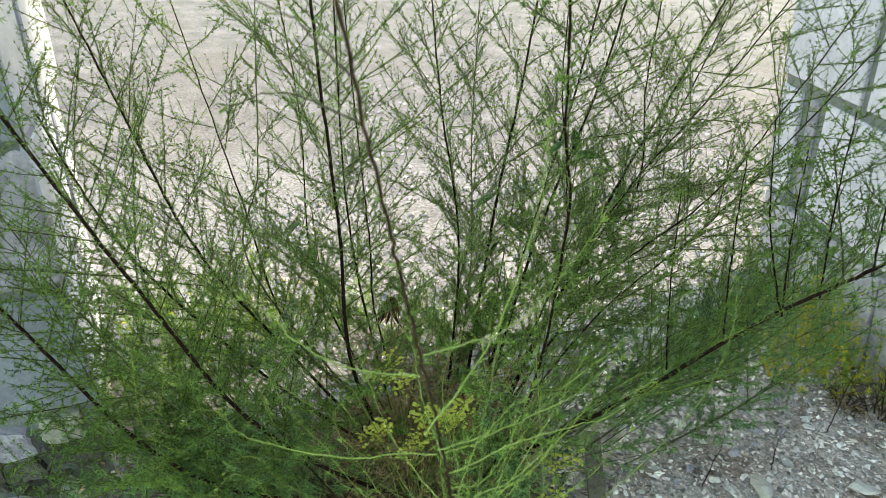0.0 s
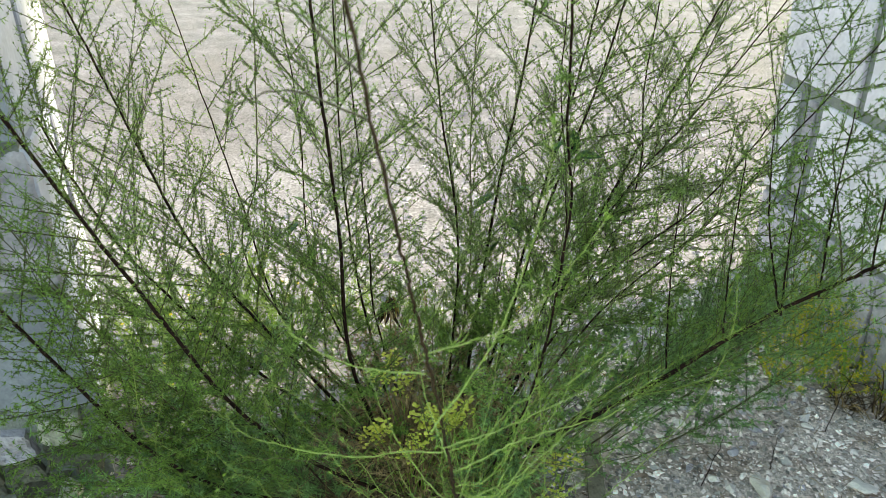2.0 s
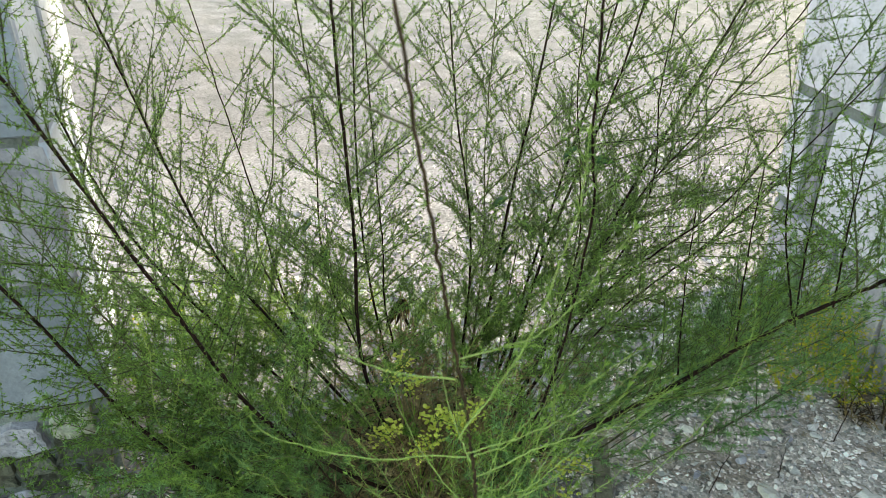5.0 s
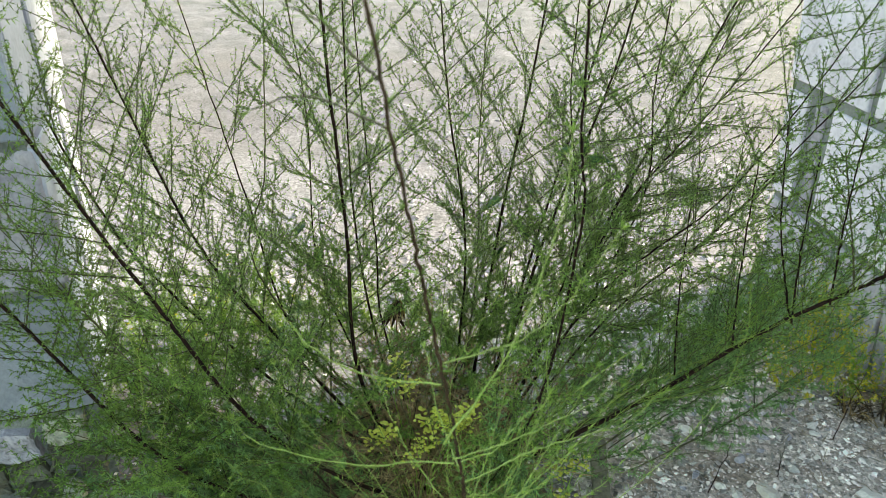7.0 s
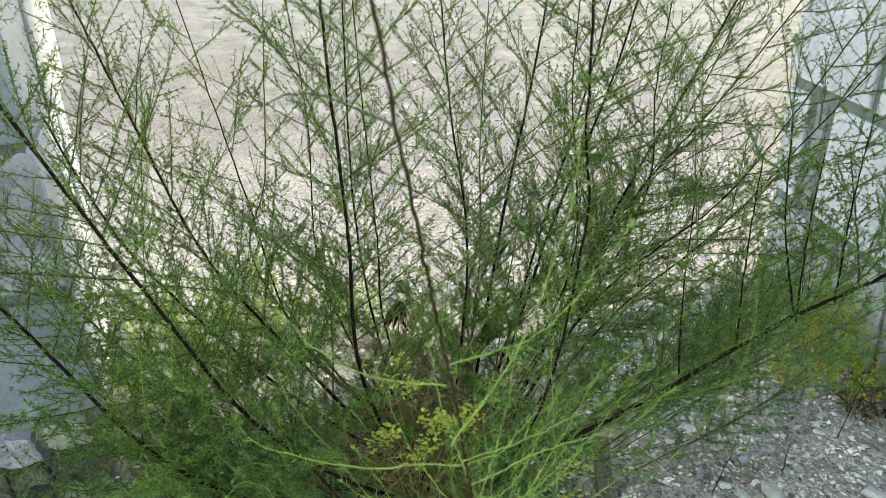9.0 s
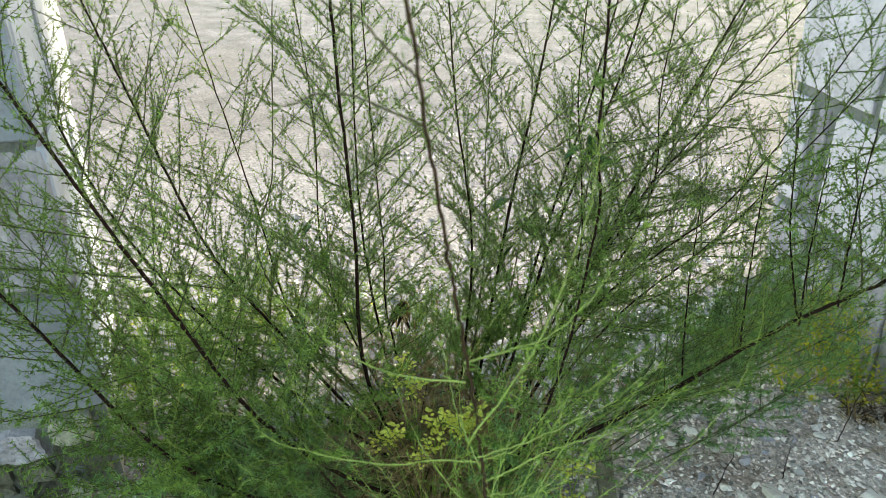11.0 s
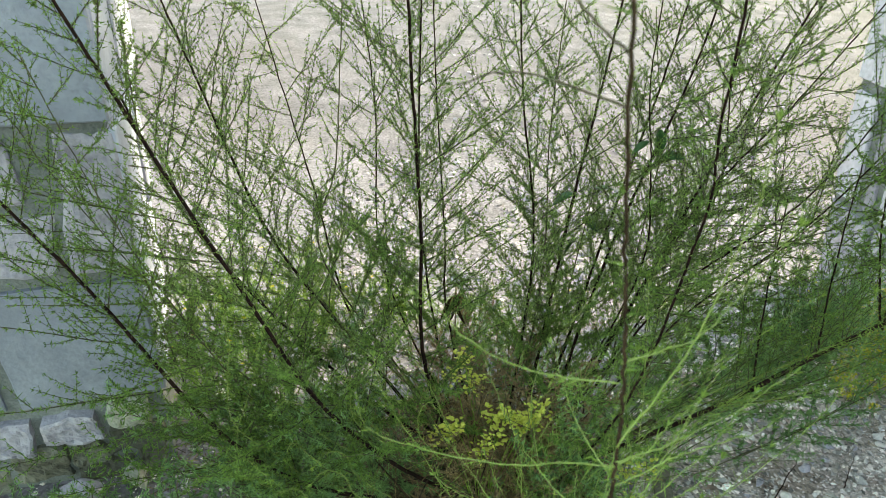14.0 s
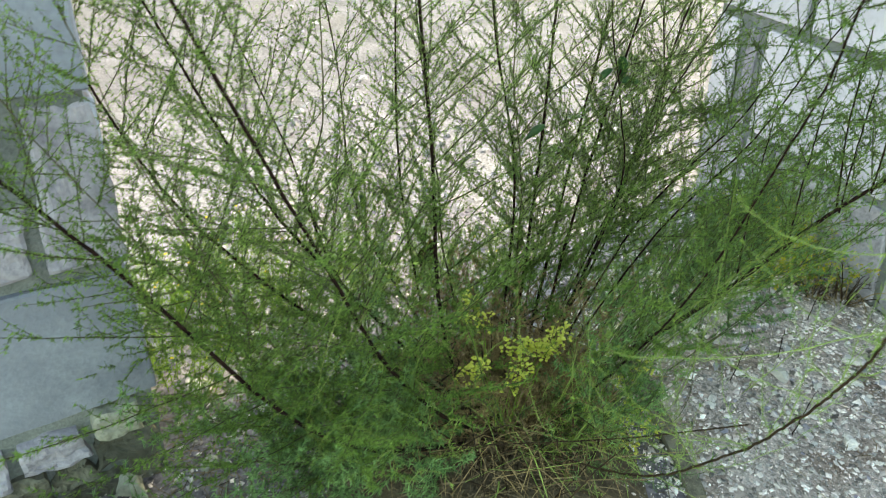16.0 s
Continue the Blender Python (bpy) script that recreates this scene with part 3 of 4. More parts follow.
# the thinner ones that fan to the sides
grow([(0.12, 1.42, 0.1), (0.37, 1.65, 0.63), (0.63, 1.90, 0.89), (0.81, 2.00, 1.14), (0.96, 2.1, 1.38)], 0.0042, 0.0016, M_BARK, M_LEAF, seed=14, first=0.25, twig_gap=0.034)
grow([(0.12, 1.40, 0.1), (0.34, 1.50, 0.52), (0.60, 1.60, 0.75), (0.76, 1.70, 0.96), (0.90, 1.76, 1.22)], 0.0040, 0.0015, M_BARK, M_LEAF, seed=15, first=0.25, twig_gap=0.034)
grow([(0.14, 1.40, 0.1), (0.36, 1.45, 0.49), (0.58, 1.50, 0.73), (0.76, 1.60, 0.93), (0.90, 1.62, 1.15)], 0.0038, 0.0015, M_BARK, M_LEAF, seed=16, first=0.25, twig_gap=0.034)
grow([(0.10, 1.44, 0.1), (0.38, 1.70, 0.58), (0.59, 2.00, 0.83), (0.72, 2.12, 1.15)], 0.0038, 0.0015, M_BARK, M_LEAF, seed=17, first=0.25, twig_gap=0.034)
grow([(-0.10, 1.40, 0.05), (-0.47, 1.45, 0.54), (-0.45, 1.50, 0.79), (-0.45, 1.60, 1.16)], 0.0036, 0.0014, M_TWIG, M_LEAF, seed=18, first=0.25, twig_gap=0.055, twig_long=(0.12, 0.24))
grow([(-0.06, 1.40, 0.05), (-0.17, 1.45, 0.44), (-0.19, 1.50, 0.62), (-0.24, 1.60, 0.95), (-0.27, 1.64, 1.3)], 0.0034, 0.0014, M_BARK, M_LEAF, seed=19, first=0.2, twig_gap=0.040, twig_long=(0.12, 0.24))
grow([(0.02, 1.46, 0.05), (0.05, 1.60, 0.50), (0.03, 1.75, 0.80), (0.03, 1.80, 1.15)], 0.0034, 0.0014, M_TWIG, M_LEAF, seed=20, first=0.2, twig_long=(0.12, 0.26))
grow([(0.08, 1.42, 0.05), (0.26, 1.50, 0.55), (0.27, 1.60, 0.76), (0.24, 1.70, 0.98), (0.24, 1.75, 1.3)], 0.0034, 0.0014, M_BARK, M_LEAF, seed=21, first=0.2, twig_long=(0.12, 0.26))
grow([(-0.08, 1.44, 0.05), (-0.40, 1.50, 0.31), (-0.55, 1.60, 0.70), (-0.75, 1.80, 1.12)], 0.0040, 0.0015, M_BARK, M_LEAF, seed=22, first=0.25, twig_gap=0.050)
grow([(0.70, 1.30, 0.64), (0.62, 1.27, 0.85), (0.57, 1.25, 1.06)], 0.0026, 0.0012, M_BARK, M_LEAF, seed=23, first=0.08, twig_long=(0.10, 0.20))
grow([(0.80, 1.30, 0.72), (0.76, 1.30, 0.84), (0.70, 1.30, 1.0)], 0.0024, 0.0012, M_TWIG, M_LEAF, seed=24, first=0.08, twig_long=(0.10, 0.20))
grow([(0.12, 1.46, 0.05), (0.45, 1.75, 0.62), (0.47, 1.9, 0.95), (0.5, 2.0, 1.3)], 0.0040, 0.0015, M_BARK, M_LEAF, seed=25, first=0.25, twig_gap=0.034)
grow([(-0.1, 1.42, 0.05), (-0.36, 1.60, 0.45), (-0.42, 1.75, 0.85), (-0.5, 1.85, 1.25)], 0.0036, 0.0014, M_BARK, M_LEAF, seed=26, first=0.25, twig_gap=0.050)

grow([(-0.10, 1.30, 0.04), (-0.40, 1.20, 0.26), (-0.62, 1.14, 0.50), (-0.84, 1.11, 0.85), (-0.97, 1.08, 1.15)], 0.0019, 0.0010, M_TWIG, M_LEAF, seed=27, first=0.3, twig_gap=0.030, twig_long=(0.2, 0.36))
grow([(-0.10, 1.26, 0.04), (-0.34, 1.12, 0.24), (-0.50, 1.06, 0.45), (-0.66, 1.01, 0.80), (-0.75, 0.97, 1.15)], 0.0018, 0.0010, M_TWIG, M_LEAF, seed=28, first=0.3, twig_gap=0.032, twig_long=(0.18, 0.34))

# upright side stems on the low branch
for i, (x, z, h) in enumerate([(0.50, 0.48, 0.42), (0.60, 0.57, 0.42), (0.90, 0.79, 0.34), (0.97, 0.84, 0.36), (1.03, 0.88, 0.30), (0.76, 0.69, 0.38), (0.70, 0.64, 0.36), (0.84, 0.75, 0.40), (0.94, 0.82, 0.44), (1.06, 0.90, 0.36)]):
    grow([(x, 1.29, z), (x - 0.03, 1.285, z + h * 0.5), (x - 0.05, 1.28, z + h)], 0.0024, 0.0011, M_BARK, M_LEAF, seed=60 + i, first=0.08, twig_gap=0.026, twig_long=(0.09, 0.18), low_boost=0.3)

# the stem that stands close before the camera, with its own arching fresh shoots
near = [(0.02, 1.22, 0.02), (0.10, 0.86, 0.34), (0.112, 0.68, 0.60), (0.110, 0.60, 0.75), (0.097, 0.54, 0.885), (0.090, 0.518, 0.96), (0.079, 0.495, 1.055), (0.064, 0.478, 1.15), (0.053, 0.473, 1.21), (0.033, 0.454, 1.342), (0.01, 0.44, 1.5)]
near_stem = grow(near, 0.0030, 0.0013, M_NEARBARK, M_LEAF, seed=40, bare=True, twig_gap=0.05, first=0.1, leaf_long=0.015)


def shoot(pts, r0=0.0007, seed=0, leaf_long=0.017, gap=0.010, parent=bush, leaf=M_LEAF_NEW, per=2, name="shoot", wide=0.0006):
    """A fresh arching shoot, set all along with curved needles."""
    r = np.random.default_rng(seed + 5000)
    line = curve_through(pts, 10)
    line[1:] += np.cumsum(r.normal(0, 0.0008, (len(line) - 1, 3)), axis=0)
    s = Sheaf()
    s.tube(line, np.linspace(r0, r0 * 0.45, len(line)), 5)
    ob = part(name, s.mesh(name, True), M_SHOOT if leaf is M_LEAF_NEW else M_TWIG, parent)
    seg = np.concatenate([[0], np.cumsum(np.linalg.norm(np.diff(line, axis=0), axis=1))])
    t = Sheaf()
    for d in np.arange(0.01, seg[-1], gap):
        p = np.array([np.interp(d, seg, line[:, i]) for i in range(3)])
        e = np.array([np.interp(min(d + 0.01, seg[-1]), seg, line[:, i]) for i in range(3)])
        ways = unit(r.normal(size=(per, 3))) * 0.9 + unit(e - p + 1e-6) * 0.65
        size = leaf_long * r.uniform(0.5, 1.3, per) * (1 - 0.35 * d / seg[-1])
        t.needles(np.repeat(p[None], per, 0), ways, size, wide, r.uniform(-0.35, 0.35))
    tip = unit(line[-1] - line[-3])
    t.needles(np.repeat(line[-1][None], 8, 0), unit(r.normal(size=(8, 3))) * 0.5 + tip, 0.010, 0.0008, 0.0)
    part("foliage", t, leaf, ob, "short bright green needles")["kind"] = "stuff"
    return ob


shoot([(0.072, 0.487, 1.08), (-0.02, 0.52, 1.065), (-0.07, 0.55, 1.08), (-0.095, 0.55, 1.10)], seed=1)
shoot([(0.085, 0.50, 0.985), (-0.02, 0.55, 0.92), (-0.13, 0.60, 0.89), (-0.15, 0.60, 0.915)], seed=2)
shoot([(0.070, 0.485, 1.10), (0.14, 0.55, 1.085), (0.18, 0.60, 1.10), (0.212, 0.62, 1.155)], 0.0007, seed=3)
shoot([(0.085, 0.50, 0.99), (0.14, 0.55, 0.98), (0.20, 0.60, 0.975), (0.245, 0.62, 1.015)], 0.0007, seed=4)
shoot([(0.33, 0.94, 0.45), (0.43, 0.90, 0.70), (0.45, 0.90, 0.85), (0.44, 0.90, 0.945)], seed=5)
shoot([(0.22, 1.02, 0.60), (0.34, 1.0, 0.76), (0.43, 1.0, 0.86)], seed=6)
shoot([(-0.42, 1.0, 0.36), (-0.46, 0.90, 0.56), (-0.42, 0.86, 0.75), (-0.38, 0.80, 0.86), (-0.33, 0.78, 0.88)], seed=7)
shoot([(-0.44, 1.02, 0.30), (-0.49, 0.95, 0.42), (-0.42, 0.90, 0.64), (-0.36, 0.85, 0.81)], seed=8)
shoot([(0.0, 0.98, 0.34), (-0.07, 0.90, 0.44), (-0.14, 0.85, 0.62), (-0.18, 0.80, 0.76), (-0.19, 0.80, 0.82)], seed=9)
shoot([(0.04, 0.46, 1.29), (-0.02, 0.50, 1.288), (-0.06, 0.50, 1.28)], 0.0009, seed=10, leaf=M_LEAF)
shoot([(0.035, 0.455, 1.32), (0.0, 0.47, 1.35), (-0.03, 0.48, 1.36)], 0.0009, seed=11, leaf=M_LEAF)

shoot([(0.078, 0.475, 1.03), (0.13, 0.52, 1.10), (0.16, 0.55, 1.20), (0.165, 0.56, 1.26)], 0.0008, seed=12)
shoot([(0.093, 0.53, 0.93), (0.16, 0.58, 0.93), (0.25, 0.66, 0.90), (0.30, 0.70, 0.92)], 0.0008, seed=13, gap=0.011)
shoot([(0.109, 0.60, 0.75), (0.15, 0.65, 0.78), (0.20, 0.72, 0.83), (0.235, 0.75, 0.89)], 0.0008, seed=14, gap=0.011)

rs = np.random.default_rng(64)
near_line = curve_through(near, 10)
for i in range(22):
    z = rs.uniform(0.36, 0.98)
    o = near_line[np.argmin(np.abs(near_line[:, 2] - z))]
    ln = rs.uniform(0.10, 0.26) * (1.25 - 0.5 * z)
    a = rs.normal(0.55, 0.55) if i % 4 else rs.normal(2.5, 0.4)
    dx, dy, up = ln * math.cos(a), ln * abs(math.sin(a)) + 0.03, rs.uniform(-0.02, 0.10)
    shoot([o, o + (dx * 0.4, dy * 0.4, -0.012), o + (dx * 0.75, dy * 0.75, up * 0.25), o + (dx, dy, up)], 0.0007, seed=300 + i, gap=0.011, per=2, leaf_long=0.018)

# fresh shoots that rise from the crown towards the path
r = np.random.default_rng(21)
for i in range(46):
    a = r.uniform(-2.9, -0.25)
    reach, top = r.uniform(0.18, 0.62), r.uniform(0.38, 0.80)
    x0, y0 = BASE[0] + 0.12 * math.cos(a), BASE[1] - 0.06 + 0.10 * math.sin(a)
    dx, dy = math.cos(a) * reach, math.sin(a) * reach * 0.85
    if abs(x0 + dx) < 0.17 or (math.hypot(x0 + dx + 0.02, y0 + dy - 0.3) < 0.42 and i % 2):
        continue
    if x0 + dx > 0.20 and y0 + dy < 1.12:
        continue
    shoot([(x0, y0, 0.04), (x0 + dx * 0.45, y0 + dy * 0.45, top * 0.55), (x0 + dx * 0.8, y0 + dy * 0.8, top * 0.88), (x0 + dx, y0 + dy, top)],
          0.0010, seed=100 + i, leaf=M_LEAF_NEW if i % 3 == 0 else M_LEAF, gap=0.010, per=2, leaf_long=0.022)

# pale thin shoots between the crown and the path
for i in range(26):
    x, y = r.uniform(-0.02, 0.28), r.uniform(1.0, 1.24)
    ex, ey, ez = x + r.uniform(-0.08, 0.24), y - r.uniform(-0.1, 0.16), r.uniform(0.45, 0.92)
    bx, by = r.normal(0, 0.03, 2)
    shoot([(0.08 + 0.3 * x, 1.28, 0.05), (x, y, 0.30), ((x + ex) / 2 - 0.03 + bx, (y + ey) / 2 + by, (0.36 + ez) / 2), (ex, ey, ez)], 0.0009, seed=170 + i, gap=0.013, per=2, leaf_long=0.024, wide=0.0007, leaf=M_LEAF_NEW if i % 2 else M_LEAF)

# low loose shoots that hide the foot of the bush
for i in range(34):
    x, y = r.uniform(-0.20, 0.30) if i % 4 == 0 else r.uniform(0.06, 0.32), r.uniform(0.98, 1.20)
    h = r.uniform(0.12, 0.34)
    shoot([(x * 0.6 + r.normal(0, 0.03), y + 0.14, 0.03), (x + r.normal(0, 0.02), y, h * 0.7), (x + r.normal(0, 0.06), y - r.uniform(0.0, 0.08), h)], 0.0009, seed=1200 + i, gap=0.009, per=2, leaf_long=0.026, wide=0.0007, leaf=M_LEAF_NEW if i % 3 == 0 else M_LEAF_LOW)

# bright shoots along the low branch that leans towards the gravel
for i in range(26):
    q = r.random()
    x, y, z = 0.30 + 0.55 * q, 1.30 + r.normal(0, 0.03), 0.30 + 0.44 * q
    ln = r.uniform(0.10, 0.27)
    dx, dy = r.uniform(-0.02, 0.16), r.uniform(-0.16, 0.08)
    shoot([(x, y, z), (x + dx * 0.4, y + dy * 0.5, z + ln * 0.45), (x + dx, y + dy, z + ln)], 0.0009, seed=900 + i, gap=0.0085, per=3, leaf_long=0.020, leaf=M_LEAF_NEW if i % 2 else M_LEAF)

# dense feathery growth low down
for i in range(34):
    a = r.uniform(0, 2 * math.pi)
    if (math.sin(a) < -0.2 and abs(math.cos(a)) < 0.75) or (math.cos(a) > 0.3 and math.sin(a) < 0.25):
        continue
    reach, top = r.uniform(0.25, 0.62), r.uniform(0.20, 0.46)
    if math.sin(a) > 0:
        top *= 0.75
    if math.cos(a) > 0.4 and math.sin(a) < 0.1:
        reach *= 0.5
    x0, y0 = BASE[0] + 0.15 * math.cos(a), BASE[1] - 0.05 + 0.10 * math.sin(a)
    sx, sy = 1.15 * math.cos(a), 0.75 * math.sin(a)
    grow([(x0, y0, 0.03), (x0 + sx * reach * 0.5, y0 + sy * reach * 0.5, top * 0.62), (x0 + sx * reach, y0 + sy * reach, top)], 0.0024, 0.0009, M_TWIG, M_LEAF_LOW,
         name="basal_stem", first=0.2, twig_gap=0.034, twig_long=(0.08, 0.17), node=0.013, leaves=6, leaf_long=0.0130, leaf_wide=0.0010, low_boost=0.8, lift=0.25, sub=0.4, sub_long=(0.015, 0.05), seed=200 + i, sides=4, steps=8)
# a thicket of the same to the sides of the crown
for i, (x, y) in enumerate([(0.58, 1.54), (0.40, 1.55), (0.78, 1.56), (0.70, 1.56), (0.80, 1.62), (0.90, 1.50), (0.62, 1.68), (0.75, 1.75), (0.5, 1.66), (-0.42, 1.25), (-0.34, 1.12), (-0.58, 1.2), (-0.48, 1.1), (-0.66, 1.08), (0.98, 1.78), (0.88, 1.80), (0.84, 1.92), (1.0, 1.94), (0.9, 2.0)]):
    for k in range(1 + i % 2 if x < 0 or x > 0.7 else 2):
        e = r.normal(0, 0.09, 2)
        grow([(x * 0.55, y * 0.55 + 0.60, 0.05), (x * 0.85, y * 0.85 + 0.2, 0.25), (x + e[0], y + e[1], 0.36 + r.uniform(0, 0.2) + (0.08 if x > 0.82 else 0.0))], 0.0024, 0.0009, M_TWIG, M_LEAF_LOW,
             name="basal_stem", first=0.25, twig_gap=0.03, twig_long=(0.09, 0.18), node=0.013, leaves=6, leaf_long=0.0130, leaf_wide=0.0010, low_boost=0.8, lift=0.25, sub=0.4, sub_long=(0.015, 0.05), seed=400 + 3 * i + k, sides=4, steps=8)
for i, (x, y, z) in enumerate([(1.06, 1.70, 0.72), (1.12, 1.84, 0.64), (1.00, 1.58, 0.74), (1.16, 1.66, 0.60), (0.94, 1.72, 0.66)]):
    grow([(0.30, 1.46, 0.10), (x * 0.72, y * 0.9 + 0.10, z * 0.55), (x - 0.04, y, z * 0.85), (x, y + 0.02, z)], 0.0026, 0.0010, M_TWIG, M_LEAF_LOW,
         name="basal_stem", first=0.35, twig_gap=0.026, twig_long=(0.12, 0.24), node=0.012, leaves=6, leaf_long=0.0120, leaf_wide=0.0009, low_boost=0.4, lift=0.25, sub=0.5, sub_long=(0.02, 0.06), seed=880 + i, sides=4, steps=8)
# soft growth before the crown, towards the path and the wall
for i in range(24):
    left = i < 19
    x, y = (r.uniform(-0.84, -0.27), r.uniform(0.84, 1.12)) if left else (r.uniform(0.10, 0.20), r.uniform(0.95, 1.15))
    h = r.uniform(0.22, 0.48)
    grow([(x * 0.5, 1.22, 0.03), (x * 0.8, y * 0.6 + 0.5, h * 0.6), (x, y, h), (x * 1.06, y - 0.03, h + 0.06)], 0.0022, 0.0008, M_TWIG, M_LEAF_LOW,
         name="basal_stem", first=0.3, twig_gap=0.032, twig_long=(0.08, 0.17), node=0.013, leaves=6, leaf_long=0.0130, leaf_wide=0.0010, low_boost=0.8, lift=0.25, sub=0.4, sub_long=(0.015, 0.05), seed=800 + i, sides=4, steps=7)
# a few ferny stems before the wall's footing
for i, (x, y) in enumerate([(-0.76, 1.04), (-0.84, 0.98), (-0.70, 0.98), (-0.90, 0.97), (-0.80, 0.92), (-0.96, 0.93), (-0.88, 1.06), (-0.93, 1.03), (-1.02, 0.98), (-0.86, 0.90)]):
    h = 0.11 + 0.03 * (i % 3)
    grow([(x + 0.06, y + 0.03, 0.0), (x + 0.02, y, h * 0.6), (x - 0.04, y - 0.03, h)], 0.0018, 0.0008, M_TWIG, M_LEAF_LOW, name="basal_stem", first=0.15, twig_gap=0.024, twig_long=(0.07, 0.14),
         node=0.012, leaves=6, leaf_long=0.0130, leaf_wide=0.0010, low_boost=0.6, lift=0.25, sub=0.4, sub_long=(0.015, 0.04), seed=860 + i, sides=4, steps=6)
# pale hooked shoots on that side
for i in range(11):
    x, y, z = r.uniform(-0.52, -0.14), r.uniform(0.86, 1.08), r.uniform(0.28, 0.46)
    hx = r.choice([-1, 1]) * r.uniform(0.02, 0.07)
    shoot([(x * 0.8, y + 0.10, z - 0.16), (x, y, z), (x + hx * 0.3, y - 0.06, z + 0.12), (x + hx, y - 0.10, z + 0.17), (x + hx * 1.8, y - 0.12, z + 0.16)], 0.0009, seed=340 + i, gap=0.012, per=2, leaf_long=0.018)
# dead brown growth round the crown
for i in range(96):
    a = r.uniform(0, 2 * math.pi)
    reach, top = r.uniform(0.06, 0.34), r.uniform(0.12, 0.44)
    if math.sin(a) < 0:
        reach, top = reach * 0.7, top * 0.8
    grow([(BASE[0] + 0.05 * math.cos(a), BASE[1] - 0.03 + 0.05 * math.sin(a), 0.02), (BASE[0] + reach * 0.6 * math.cos(a), BASE[1] - 0.05 + reach * 0.6 * math.sin(a), top * 0.7),
          (BASE[0] + reach * math.cos(a), BASE[1] - 0.05 + reach * math.sin(a), top)], 0.0018, 0.0007, M_DEAD, M_DEAD, name="dry_stem", first=0.2, twig_gap=0.026,
         twig_long=(0.07, 0.17), node=0.011, leaves=3, leaf_long=0.012, leaf_wide=0.0007, low_boost=0.3, sub=0.35, sub_long=(0.015, 0.05), spread=65, crook=0.006, seed=600 + i, sides=4, steps=7, label="dry brown dead stem")

# thin bare strands that lie tangled in the crown
for i in range(190):
    a, d = r.uniform(0, 6.28), 0.26 * math.sqrt(r.random())
    x, y, z = BASE[0] - 0.07 + d * 1.15 * math.cos(a), BASE[1] - 0.17 + d * 1.15 * math.sin(a), r.uniform(0.05, 0.26)
    w = r.normal(0, 0.09, 3)
    s = Sheaf()
    bow = r.normal(0, 0.022, 3)
    s.tube(curve_through([(x - w[0], y - w[1], max(0.03, z - abs(w[2]) * 0.6)), (x + bow[0], y + bow[1], z + abs(bow[2])), (x + w[0], y + w[1], z + w[2] * 0.5 + 0.02)], 6), np.linspace(0.0011, 0.0005, 13) * (1.0 if i % 4 else 2.0), 4)
    part("dry_strand", s, (M_NEARBARK if i % 4 == 0 else M_DEAD) if i % 5 else M_SHOOT, bush)


# ---- gravel and loose stones ----
def gravel_bed():
    """The crushed-stone layer on the shaded side, with a ragged edge."""
    v, f = [], []
    rings, seg = 14, 48
    for i in range(rings + 1):
        q = i / rings
        for j in range(seg):
            a = 2 * math.pi * j / seg
            k = q * (1 + 0.18 * noise.noise((math.cos(a) * 2.2, math.sin(a) * 2.2, 9)))
            x, y = 0.98 + 0.72 * k * math.cos(a), 1.35 + 0.90 * k * math.sin(a)
            h = 0.010 * noise.noise((x * 2.2, y * 2.2, 0)) + 0.005 * noise.noise((x * 22, y * 22, 3))
            v.append((x, y, h + 0.003 - 0.02 * q**8))
    for i in range(rings):
        for j in range(seg):
            f.append((i * seg + j, i * seg + (j + 1) % seg, (i + 1) * seg + (j + 1) % seg, (i + 1) * seg + j))
    me = bpy.data.meshes.new("gravel_bed")
    me.from_pydata(v, [], f)
    me.shade_smooth()
    return tagged(part("gravel_bed", me, M_BED), "bed of grey crushed stone beside the bush", "ground", kind="structure")


gravel_bed()



def chip_shape(r):
    """An angular stone chip of eight faces."""
    v = np.array([[1, 0, 0], [-1, 0, 0], [0, 1, 0], [0, -1, 0], [0, 0, 1], [0, 0, -1]], float)
    v = v * np.array([1, r.uniform(0.5, 0.9), r.uniform(0.25, 0.6)]) + r.normal(0, 0.22, (6, 3)) * (1, 1, 0.5)
    f = np.array([[0, 2, 4], [2, 1, 4], [1, 3, 4], [3, 0, 4], [2, 0, 5], [1, 2, 5], [3, 1, 5], [0, 3, 5]])
    return v, f


def scatter(name, count, xs, ys, size, material, label, seed, keep=None, flat=0.5, deep=0.25):
    """Loose stones strewn over a stretch of ground, one joined mesh."""
    r = np.random.default_rng(seed)
    shapes = [chip_shape(r) for _ in range(14)]
    s = Sheaf()
    while count > 0:
        x, y = r.uniform(*xs), r.uniform(*ys)
        count -= 1
        if keep and not keep(x, y, r):
            continue
        v, f = shapes[r.integers(14)]
        k = size[0] + (size[1] - size[0]) * r.random() ** 4.5
        a, tip = r.uniform(0, 6.28), r.normal(0, 0.3)
        c, n = math.cos(a), math.sin(a)
        w = v * k * r.uniform(0.7, 1.3, 3)
        w = np.stack([w[:, 0], w[:, 1] * math.cos(tip) - w[:, 2] * math.sin(tip), w[:, 1] * math.sin(tip) + w[:, 2] * math.cos(tip)], 1)
        w = np.stack([w[:, 0] * c - w[:, 1] * n, w[:, 0] * n + w[:, 1] * c, w[:, 2]], 1)
        h = 0.010 * noise.noise((x * 2.2, y * 2.2, 0)) - 0.004 if abs(x) < 3 and y < 5 else -0.004
        s.add(w + (x, y, h + (0.012 if 0.2 < x and y < 2.3 else 0.004) + k * deep), f)
    return tagged(part(name, s, material), label, "gravel", kind="stuff")


